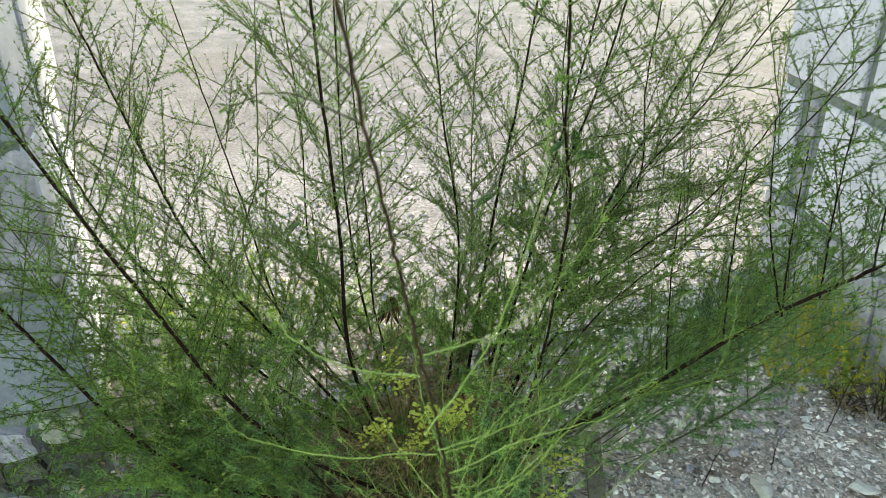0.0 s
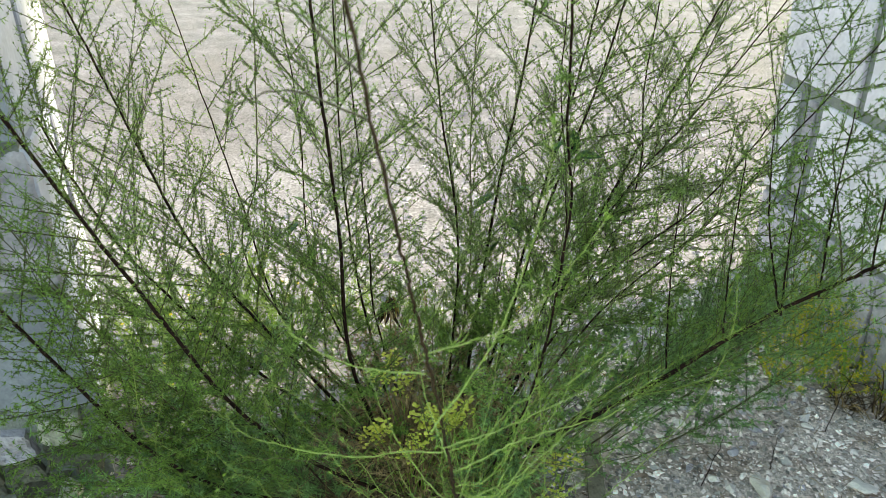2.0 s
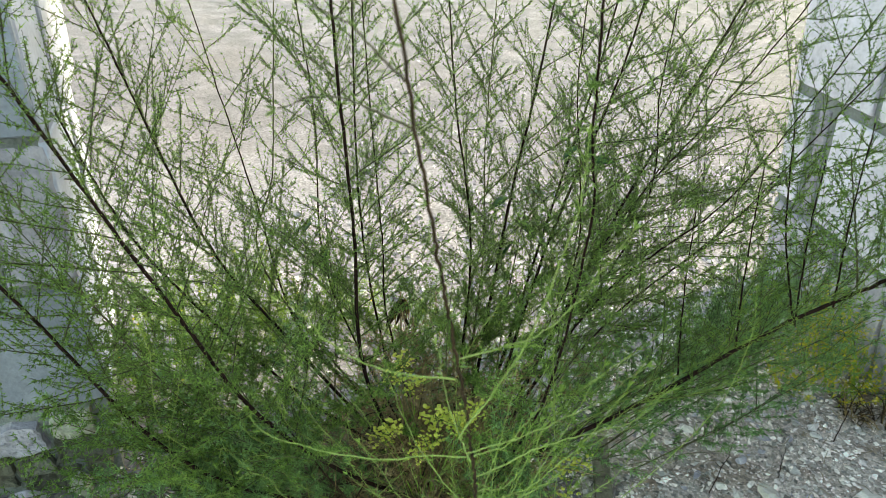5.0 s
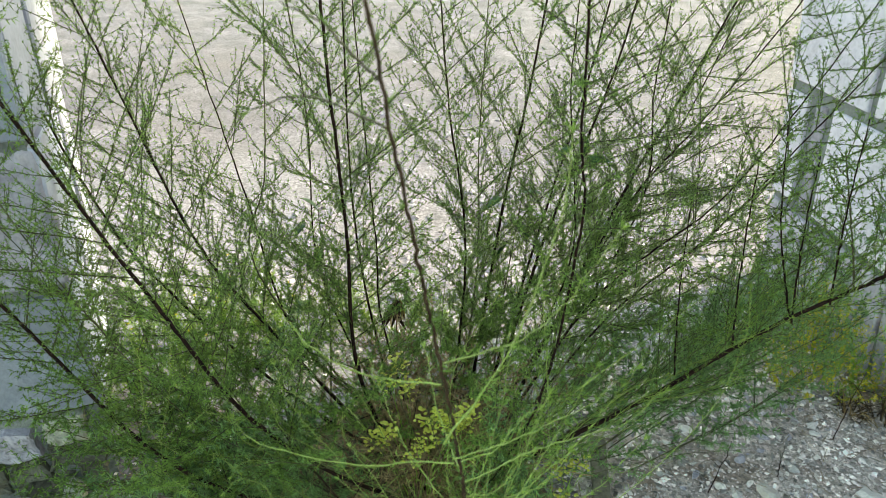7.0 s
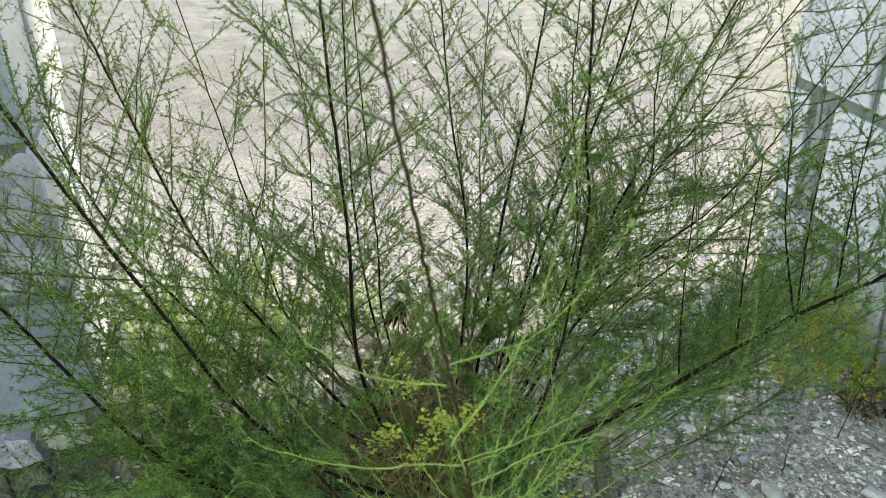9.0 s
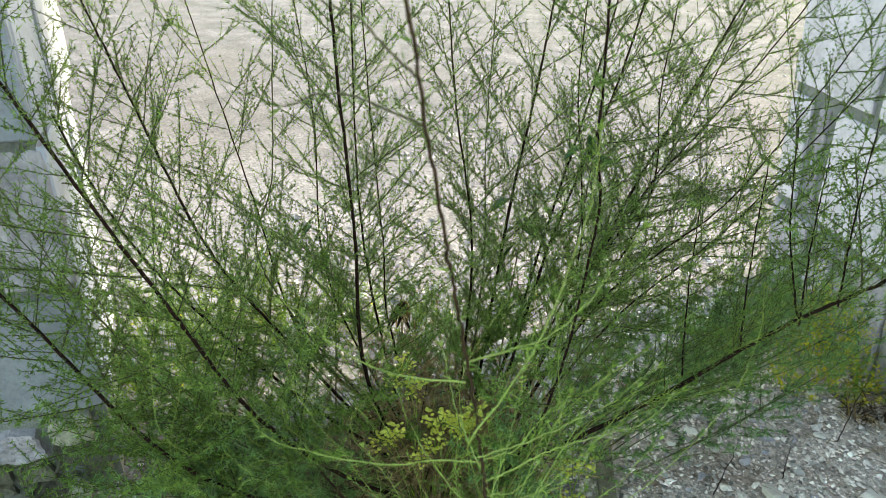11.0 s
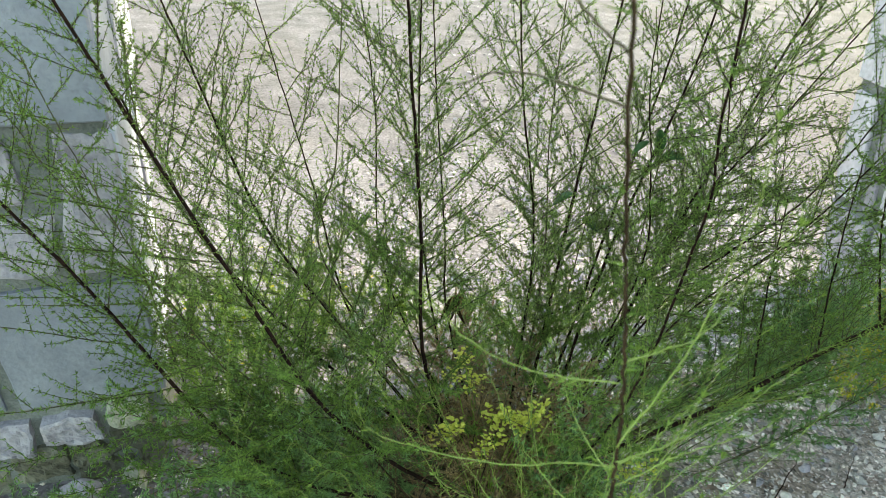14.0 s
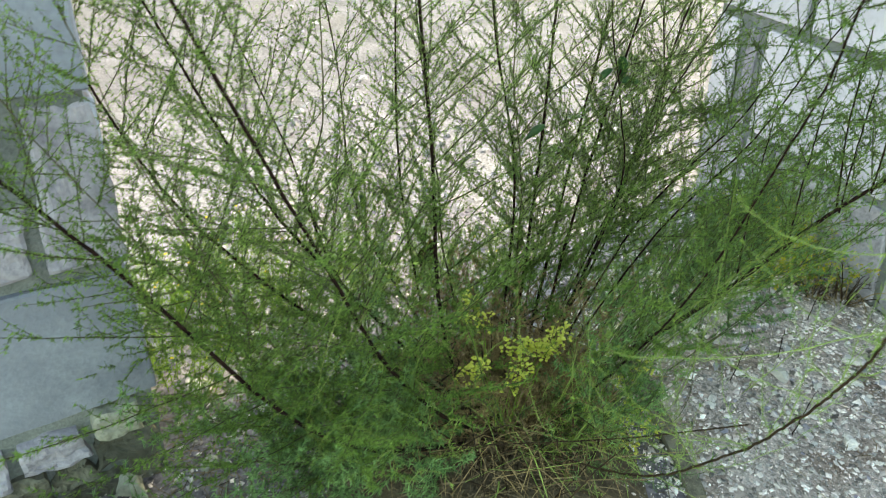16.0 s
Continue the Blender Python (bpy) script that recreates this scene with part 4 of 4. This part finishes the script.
def off_walls(x, y, r):
    if (x - LC.x) * LN.x + (y - LC.y) * LN.y < 0 and x < LC.x:
        return False
    if (x - RC.x) * RN.x + (y - RC.y) * RN.y < 0 and y < RC.y:
        return False
    return True


scatter("gravel", 90000, (-1.6, 1.7), (0.7, 2.75), (0.0020, 0.012), M_PEBBLE, "grey and white crushed gravel on the shaded ground", 5,
        lambda x, y, r: off_walls(x, y, r) and r.random() < (1.0 if x > 0.3 else 0.25) * min(1.0, max(0.0, (2.75 - y) / 0.7)) * min(1.0, max(0.0, (x + 1.6) / 0.5)))
scatter("sunlit_gravel", 34000, (-4.0, 4.0), (1.7, 8.0), (0.004, 0.022), M_PALE, "pale broken stones on the sunlit yard", 6,
        lambda x, y, r: off_walls(x, y, r) and r.random() < max(0.10, min(1.0, (4.4 - y) / 1.6)) * min(1.0, (4.0 - abs(x)) / 1.5), 0.45)


scatter("sunlit_rubble", 5200, (-3.2, 3.2), (1.95, 6.5), (0.008, 0.032), M_PALE, "pale larger stones strewn over the sunlit yard", 9,
        lambda x, y, r: off_walls(x, y, r) and r.random() < min(1.0, max(0.15, (5.0 - y) / 2.4)), 0.45, 0.1)


def loose_stone(x, y, size, seed, material=M_WHITE_STONE, label="loose pale limestone lump on the gravel", flat=0.5):
    r = np.random.default_rng(seed)
    bm = bmesh.new()
    bmesh.ops.create_icosphere(bm, subdivisions=3 if size > 0.03 else 2, radius=1.0)
    sx, sy, sz = size, size * r.uniform(0.5, 0.9), size * flat * r.uniform(0.7, 1.2)
    cuts = [(unit(r.normal(size=3)), r.uniform(0.38, 0.78)) for _ in range(10)]
    for v in bm.verts:
        p = np.array(v.co[:])
        for n, d in cuts:
            over = p @ n - d
            if over > 0:
                p = p - n * over
        p = p * (1 + 0.16 * noise.noise((p[0] * 1.7 + seed, p[1] * 1.7, p[2] * 1.7)) + 0.05 * noise.noise((p[0] * 5 + seed, p[1] * 5, p[2] * 5)))
        v.co = (p[0] * sx, p[1] * sy, p[2] * sz)
    ob = part("loose_stone", bm, material)
    ob.matrix_world = pose(x, y, sz * 0.45 + 0.004, r.uniform(-10, 10), r.uniform(-10, 10), r.uniform(0, 360))
    return tagged(ob, label, "stone", "loose stones in the gravel")


r = np.random.default_rng(33)
for i, (x, y, s) in enumerate([(0.845, 1.43, 0.045), (1.06, 1.68, 0.022), (0.95, 1.54, 0.024), (1.11, 1.46, 0.05), (0.965, 1.80, 0.028), (0.99, 1.48, 0.016), (0.77, 1.41, 0.022),
                               (0.90, 1.156, 0.035), (0.74, 1.22, 0.028), (0.80, 1.20, 0.025), (0.86, 1.26, 0.024), (0.72, 1.33, 0.02)]):
    loose_stone(x, y, s, 70 + i)
for i in range(265):
    x, y = r.uniform(0.42, 1.3), r.uniform(0.95, 2.0)
    if i % 3:
        loose_stone(x, y, 0.006 + 0.020 * r.random() ** 2.3, 100 + i)
    else:
        loose_stone(x, y, 0.008 + 0.016 * r.random() ** 2, 100 + i, M_ROUGH, "loose grey stone chip on the gravel")
for i, (x, y, s, mt) in enumerate([(-0.90, 1.18, 0.06, M_TAN), (-0.80, 1.12, 0.045, M_ROUGH), (-0.98, 1.08, 0.07, M_ROUGH), (-0.74, 1.24, 0.035, M_TAN), (-0.80, 1.50, 0.05, M_WHITE_STONE), (-0.62, 1.42, 0.03, M_WHITE_STONE),
                                   (-1.05, 1.02, 0.05, M_TAN), (-0.70, 1.02, 0.03, M_ROUGH)]):
    loose_stone(x, y, s, 300 + i, mt, "rough rubble stone lying at the wall footing", 0.6)


# ---- board, stalks, litter ----
def weathered_board():
    bm = bmesh.new()
    n = 12
    for i in range(n + 1):
        q = i / n
        for sx, sz in ((-1, 0), (1, 0), (1, 1), (-1, 1)):
            wob = 0.003 * noise.noise((q * 9, sx * 2, sz))
            bm.verts.new((sx * 0.021 + wob + 0.004 * math.sin(q * 5), q * 0.52, sz * (0.020 + 0.002 * noise.noise((q * 12, 4, sx)))))
    bm.verts.ensure_lookup_table()
    for i in range(n):
        for k in range(4):
            bm.faces.new([bm.verts[4 * i + k], bm.verts[4 * i + (k + 1) % 4], bm.verts[4 * i + 4 + (k + 1) % 4], bm.verts[4 * i + 4 + k]])
    bm.faces.new([bm.verts[k] for k in (3, 2, 1, 0)])
    bm.faces.new([bm.verts[4 * n + k] for k in range(4)])
    bmesh.ops.recalc_face_normals(bm, faces=bm.faces)
    ob = part("wooden_board", bm, M_WOOD)
    ob.matrix_world = pose(0.405, 1.03, 0.004, 1.5, 0, -2)
    tagged(ob, "weathered grey wooden board lying at the gravel's edge", "board")


weathered_board()


def dead_stalk(x, y, lean_x, lean_y, high, seed):
    r = np.random.default_rng(seed)
    pts = curve_through([(x, y, -0.01), (x + lean_x * 0.5, y + lean_y * 0.5, high * 0.5), (x + lean_x, y + lean_y, high)], 6)
    pts[1:] += r.normal(0, 0.0012, (len(pts) - 1, 3))
    s = Sheaf()
    s.tube(pts, np.linspace(0.0016, 0.0008, len(pts)), 5)
    for i in range(3):
        b = pts[4 + 2 * i]
        s.tube([b, b + r.normal(0, 0.012, 3) + (0, 0, 0.012)], [0.001, 0.0005], 4)
    tagged(part("dead_stalk", s.mesh("dead_stalk", True), M_BARK), "thin bare dark dead stalk in the gravel", "stalk", "dead stalks in the gravel")


for i, a in enumerate([(0.70, 1.42, 0.03, 0.02, 0.17), (0.90, 1.50, 0.0, 0.02, 0.10), (1.10, 1.66, 0.04, 0.05, 0.20), (0.76, 1.20, 0.04, 0.03, 0.12)]):
    dead_stalk(*a, 20 + i)


M_LITTER = ramp_mat("dry_litter_straw", (0.055, 0.033, 0.021), (0.30, 0.205, 0.135), scale=25, fine=120, random_amount=0.7, bump=0, rough=0.9)


def dry_litter():
    """Dry stalks and needles strewn under the bush."""
    r = np.random.default_rng(55)
    s = Sheaf()
    for _ in range(2200):
        a, d = r.uniform(0, 6.28), abs(r.normal(0, 0.5))
        x, y = -0.05 + 0.5 * d * math.cos(a), 1.22 + 0.46 * d * math.sin(a)
        z = 0.05 * max(0, 1 - d * d) + r.uniform(0.0, 0.012)
        w = unit(np.array([r.normal(), r.normal(), r.normal() * 0.16]))
        ln = r.uniform(0.015, 0.07)
        p = np.array([x, y, z])
        s.tube([p, p + w * ln * 0.5 + r.normal(0, 0.003, 3), p + w * ln], [0.0011, 0.0010, 0.0006], 3)
    for _ in range(130):
        a, d = r.uniform(0, 6.28), abs(r.normal(0, 0.5))
        p = np.array([-0.05 + 0.42 * d * math.cos(a), 1.2 + 0.4 * d * math.sin(a), 0.045 + r.uniform(0, 0.03)])
        w = unit(np.array([r.normal(), r.normal(), r.normal() * 0.25]))
        ln = r.uniform(0.07, 0.2)
        s.tube([p, p + w * ln * 0.5 + r.normal(0, 0.008, 3), p + w * ln], [0.0022, 0.0018, 0.0010], 4)
    for _ in range(900):
        p = np.array([r.uniform(-0.85, -0.15), r.uniform(0.85, 1.55), r.uniform(0.0, 0.010)])
        w = unit(np.array([r.normal(), r.normal(), r.normal() * 0.12]))
        ln = r.uniform(0.015, 0.08)
        s.tube([p, p + w * ln * 0.5 + r.normal(0, 0.003, 3), p + w * ln], [0.0013, 0.0011, 0.0006], 3)
    for _ in range(420):
        x, y = r.uniform(0.45, 1.35), r.uniform(0.95, 2.0)
        if r.random() > 0.25 + 0.75 * (x > 0.95):
            continue
        p = np.array([x, y, 0.016 + r.uniform(0, 0.008)])
        w = unit(np.array([r.normal(), r.normal(), r.normal() * 0.10]))
        ln = r.uniform(0.015, 0.06)
        s.tube([p, p + w * ln * 0.5 + r.normal(0, 0.003, 3), p + w * ln], [0.0010, 0.0009, 0.0005], 3)
    tagged(part("dry_litter", s, M_LITTER), "dry brown stalks and needles strewn under the bush", "litter", kind="stuff")


dry_litter()

# woody root crown
crown = Sheaf()
for k, (pts, a, b) in enumerate([([(0.02, 1.40, 0.0), (-0.04, 1.28, 0.055), (-0.12, 1.14, 0.035), (-0.17, 1.04, 0.01)], 0.022, 0.009), ([(0.03, 1.40, -0.02), (0.04, 1.40, 0.07), (0.06, 1.43, 0.16)], 0.026, 0.012),
                                 ([(0.0, 1.38, -0.02), (-0.03, 1.37, 0.06), (-0.07, 1.36, 0.15)], 0.022, 0.010), ([(0.06, 1.38, 0.0), (0.14, 1.34, 0.05), (0.24, 1.30, 0.02)], 0.018, 0.007)]):
    line = curve_through(pts, 6)
    crown.tube(line, np.linspace(a, b, len(line)), 8)
part("root_crown", crown.mesh("root_crown", True), M_NEARBARK, bush, "gnarled woody root crown")


# ---- other plants ----
def leaf_mesh(name, length, width, cup=0.15, bend=0.2, n=5, thick=0.0006, tip=1.0):
    """A leaf blade with a midrib fold and thickness, from its stalk along +x."""
    v, f = [], []
    for side in (1, -1):
        for i in range(n + 1):
            q = i / n
            w = width * math.sin(math.pi * min(1, (q * 0.94 + 0.06)) ** tip) * 0.5
            z = -bend * length * q * q
            for k in (-1, 0, 1):
                v.append((length * q, k * w, z + abs(k) * cup * w + side * thick * 0.5))
    m = 3 * (n + 1)
    for i in range(n):
        for k in (0, 1):
            a = 3 * i + k
            f.append((a, a + 3, a + 4, a + 1))
            f.append((m + a, m + a + 1, m + a + 4, m + a + 3))
        for k, o in ((0, 1), (2, -1)):
            a = 3 * i + k
            q = (a, m + a, m + a + 3, a + 3)
            f.append(q if o == 1 else q[::-1])
    me = bpy.data.meshes.new(name)
    me.from_pydata(v, [], f)
    me.shade_smooth()
    return me


LEAF_MESHES = {}


def leaf_on(parent, mesh, material, p, way, roll, size=1.0, name="leaf"):
    w = Vector(way).normalized()
    q = w.to_track_quat("X", "Z").to_matrix().to_4x4()
    key = (mesh.name, material.name)
    if key not in LEAF_MESHES:
        LEAF_MESHES[key] = mesh.copy()
    ob = part(name, LEAF_MESHES[key], material, parent)
    ob.matrix_basis = Matrix.Translation(p) @ q @ pose(0, 0, 0, roll) @ Matrix.Scale(size, 4)
    return ob


YL = leaf_mesh("leaf", 0.0165, 0.0155, 0.12, 0.15, 5, tip=0.85)


def yellow_plant(x, y, heads, seed, label):
    """A small plant with round yellow-green leaves in whorls at the tops of thin stalks."""
    r = np.random.default_rng(seed)
    t = thing("yellow_leafed_plant", label, "plant", (x, y, 0))
    for hx, hy, hz, count in heads:
        top = np.array([hx - x, hy - y, hz])
        s = Sheaf()
        line = curve_through([(r.normal(0, 0.01), r.normal(0, 0.01), 0.0), (top[0] * 0.5 + r.normal(0, 0.01), top[1] * 0.5, top[2] * 0.55), top], 6)
        s.tube(line, np.linspace(0.0016, 0.0010, len(line)), 5)
        stalk = part("stalk", s.mesh("stalk", True), M_WEED, t)
        for k in range(int(count * 3.2)):
            a = 2.4 * k + r.uniform(-0.3, 0.3)
            d = r.uniform(0.003, 0.026)
            p = top + np.array([math.cos(a) * d, math.sin(a) * d, r.uniform(-0.028, 0.010)])
            way = (math.cos(a), math.sin(a), r.uniform(-0.1, 0.6))
            leaf_on(stalk, YL, M_YELLOW, p, way, r.uniform(-35, 35), r.uniform(0.40, 0.72))


yellow_plant(-0.03, 1.24, [(-0.115, 1.37, 0.385, 14), (-0.085, 1.345, 0.335, 14), (-0.135, 1.34, 0.36, 9), (-0.115, 1.225, 0.305, 16), (-0.14, 1.21, 0.285, 10), (-0.03, 1.25, 0.325, 13), (0.0, 1.24, 0.34, 15),
                           (0.03, 1.23, 0.345, 15), (0.055, 1.22, 0.365, 13), (0.045, 1.24, 0.33, 13), (-0.045, 1.18, 0.285, 13), (-0.02, 1.20, 0.31, 13), (0.07, 1.24, 0.38, 9)], 3, "small plant with round yellow-green leaves under the bush")
yellow_plant(0.30, 1.27, [(0.29, 1.30, 0.16, 12), (0.31, 1.24, 0.12, 12), (0.27, 1.22, 0.10, 10), (0.33, 1.29, 0.20, 8), (0.34, 1.2, 0.08, 10), (0.28, 1.17, 0.07, 10)], 4, "low yellow-green leafy plant beside the wooden board")

BL = leaf_mesh("leaf", 0.062, 0.030, 0.25, 0.22, 7, tip=0.8)


def broad_weed(x, y, tips, seed):
    """A slender weed with a few broad dark leaves among the stems."""
    r = np.random.default_rng(seed)
    t = thing("broadleaf_weed", "slender weed with broad dark green leaves among the stems", "weed", (x, y, 0), "broad-leaved weeds in the bush")
    high = max(p[2] for p in tips)
    s = Sheaf()
    line = curve_through([(0, 0, 0), (0.01, 0.01, high * 0.5), (tips[-1][0] - x, tips[-1][1] - y, high)], 8)
    s.tube(line, np.linspace(0.0028, 0.0012, len(line)), 6)
    stalk = part("stalk", s.mesh("stalk", True), M_TWIG, t)
    for px, py, pz, ax, az in tips:
        k = line[np.argmin(np.abs(line[:, 2] - pz + 0.02))]
        p = np.array([px - x, py - y, pz])
        s = Sheaf()
        s.tube([k, (k + p) / 2 + (0, 0, 0.004), p], [0.0009, 0.0008, 0.0006], 4)
        part("leaf_stalk", s, M_TWIG, stalk)
        leaf_on(stalk, BL, M_BROAD, p, (ax, r.uniform(-0.4, 0.1), az), r.uniform(-40, 40), r.uniform(0.8, 1.15))


broad_weed(-0.36, 1.60, [(-0.385, 1.60, 0.52, -0.35, -0.9), (-0.37, 1.58, 0.55, 0.3, -0.7), (-0.40, 1.61, 0.60, -0.6, -0.5), (-0.35, 1.62, 0.44, 0.6, -0.2), (-0.36, 1.60, 0.65, -0.2, 0.6)], 8)
broad_weed(0.11, 1.62, [(0.10, 1.65, 0.70, -0.5, -0.3), (0.13, 1.64, 0.64, 0.6, -0.3), (0.12, 1.63, 0.58, -0.4, -0.6), (0.15, 1.65, 0.72, 0.5, 0.2)], 9)
broad_weed(0.27, 1.66, [(0.28, 1.68, 0.87, 0.2, -0.9), (0.26, 1.68, 0.84, -0.6, -0.3), (0.30, 1.70, 0.80, 0.7, 0.1)], 10)


def dried_weed(x, y):
    """A dead weed whose shrivelled leaves hang down."""
    r = np.random.default_rng(12)
    t = thing("dried_weed", "dead weed with shrivelled hanging brown leaves", "weed", (x, y, 0))
    s = Sheaf()
    line = curve_through([(0, 0, 0), (0.005, 0.0, 0.2), (0.0, 0.01, 0.375)], 8)
    s.tube(line, np.linspace(0.003, 0.0018, len(line)), 6)
    stalk = part("stalk", s.mesh("stalk", True), M_DEAD, t)
    me = leaf_mesh("leaf", 0.095, 0.014, 0.7, 0.35, 6)
    for k in range(14):
        a = 2.4 * k
        leaf_on(stalk, me, M_NEARBARK if k % 3 else M_DRYLEAF, line[-2] + r.normal(0, 0.004, 3), (0.45 * math.cos(a), 0.45 * math.sin(a), -0.8), r.uniform(-60, 60), r.uniform(0.6, 1.1))


M_DRYLEAF = ramp_mat("dry_yellow_brown_leaf", (0.16, 0.09, 0.025), (0.42, 0.27, 0.09), scale=30, fine=120, random_amount=0.2, bump=0.2, rough=0.8)
dried_weed(-0.175, 1.66)

FL = leaf_mesh("petal", 0.009, 0.007, 0.2, 0.1, 3)


M_GOLD = ramp_mat("golden_fading_leaf", (0.42, 0.33, 0.03), (0.76, 0.60, 0.09), scale=30, fine=120, random_amount=0.35, bump=0.1, rough=0.6, translucent=0.3)


def leafy_weed(x, y, high, stems, seed, flowers=0, label="leafy yellow-green weed on the stony ground", leaf=M_WEED, spread=0.10, size=0.017, thick=0.0052, dry=None):
    """A low weed: thin branching stalks set with small narrow leaves, some with small yellow flowers."""
    r = np.random.default_rng(seed)
    t = thing("leafy_weed", label, "weed", (x, y, 0), "weeds by the walls")
    for i in range(stems):
        a = r.uniform(0, 6.28)
        d = spread * math.sqrt(r.random())
        h = high * r.uniform(0.6, 1.1)
        b = np.array([d * 0.6 * math.cos(a), d * 0.6 * math.sin(a), 0.0])
        e = np.array([d * 1.5 * math.cos(a), d * 1.5 * math.sin(a), h])
        line = curve_through([b, (b + e) / 2 + (r.normal(0, 0.01), r.normal(0, 0.01), h * 0.06), e], 6)
        s = Sheaf()
        s.tube(line, np.linspace(0.0014, 0.0007, len(line)), 4)
        blades = Sheaf()
        for k in range(4):
            o = line[r.integers(3, len(line) - 1)]
            w = unit(np.array([math.cos(a + 1.6 * k), math.sin(a + 1.6 * k), 0.9]))
            f = o + w * h * r.uniform(0.15, 0.35)
            s.tube([o, (o + f) / 2 + (0, 0, 0.002), f], [0.0007, 0.0006, 0.0004], 3)
            g = r.uniform(0.2, 1.0, 9)[:, None]
            blades.needles(o + (f - o) * g, unit(r.normal(size=(9, 3))) + w * 0.5, size * r.uniform(0.5, 1.0, 9), thick * 0.5 * r.uniform(0.5, 1.0, 9), 0.15)
        stalk = part("stalk", s.mesh("stalk", True), M_WEED, t)
        n = int(h / 0.006)
        p = line[(r.uniform(0.12, 1.0, n) * (len(line) - 1)).astype(int)]
        blades.needles(p, unit(r.normal(size=(n, 3))) + np.array([0, 0, 0.35]), size * r.uniform(0.5, 1.1, n), thick * 0.5 * r.uniform(0.6, 1.1, n), 0.15)
        part("foliage", blades, dry if dry and i % 4 else leaf, stalk, "small fading golden leaves" if dry and i % 4 else "small narrow leaves")["kind"] = "stuff"
        for k in range(flowers):
            p = line[-1] + r.normal(0, 0.012, 3)
            for j in range(5):
                a3 = 1.257 * j
                leaf_on(stalk, FL, M_FLOWER, p, (math.cos(a3), math.sin(a3), 0.5), 0, r.uniform(0.5, 0.8), "petal")
    return t


r = np.random.default_rng(77)
for i, (x, y, h) in enumerate([(-0.98, 1.75, 0.24), (-0.86, 1.82, 0.22), (-0.74, 1.90, 0.24), (-0.62, 1.98, 0.2), (-0.50, 2.0, 0.18), (-0.92, 1.95, 0.2), (-0.36, 1.95, 0.16), (-0.70, 1.70, 0.17), (-0.20, 1.95, 0.16), (-0.05, 1.98, 0.18), (-0.98, 1.6, 0.2), (-0.82, 1.66, 0.24), (-0.66, 1.8, 0.22), (-0.78, 2.02, 0.24), (-0.55, 1.84, 0.2), (-1.06, 1.86, 0.26), (-0.82, 1.46, 0.20), (-0.88, 1.56, 0.24), (-0.42, 2.08, 0.16), (0.1, 2.05, 0.15), (-0.9, 1.72, 0.26)]):
    leafy_weed(x, y, h, 9, 500 + i, 1 if i % 3 == 1 else 0)
for i, (x, y, h) in enumerate([(1.06, 1.92, 0.15), (1.16, 1.97, 0.20), (1.24, 1.98, 0.24), (1.22, 2.10, 0.28), (1.10, 2.08, 0.24), (0.98, 2.0, 0.17), (1.29, 1.86, 0.22), (1.20, 1.90, 0.13), (1.28, 2.02, 0.30), (1.02, 2.14, 0.22), (1.26, 2.18, 0.32), (1.14, 1.86, 0.1)]):
    leafy_weed(x, y, h, 12, 540 + i, 1, "yellow-flowered weed with drying golden leaves by the wall", M_WEED, 0.12, 0.013, 0.0048, M_GOLD)


def dead_clump(x, y, wide, high, seed):
    """A withered plant: a tangle of dark broken stalks on the stones."""
    r = np.random.default_rng(seed)
    t = thing("withered_clump", "withered dark brown clump of dead stalks by the wall", "dead plant", (x, y, 0))
    for i in range(26):
        a, q = r.uniform(0, 6.28), math.sqrt(r.random())
        b = np.array([0.35 * wide * q * math.cos(a), 0.35 * wide * q * math.sin(a), 0.002])
        a += r.normal(0, 0.6)
        e = b + np.array([wide * math.cos(a), wide * math.sin(a), 0.0]) * r.uniform(0.4, 1.0) + (0, 0, high * r.uniform(0.2, 1.0))
        line = curve_through([b, (b + e) / 2 + r.normal(0, 0.012, 3) + (0, 0, high * 0.3), e], 5)
        s = Sheaf()
        s.tube(line, np.linspace(0.0022, 0.0009, len(line)), 4)
        for p in line[3::2]:
            w = unit(r.normal(size=3) + (0, 0, 0.3)) * r.uniform(0.01, 0.035)
            s.tube([p, p + w * 0.5 + r.normal(0, 0.002, 3), p + w], [0.0009, 0.0008, 0.0005], 3)
        part("stalk", s.mesh("stalk", True), M_NEARBARK if i % 3 else M_DEAD, t)


dead_clump(1.29, 1.76, 0.11, 0.12, 5)
dead_clump(1.20, 1.80, 0.07, 0.05, 6)
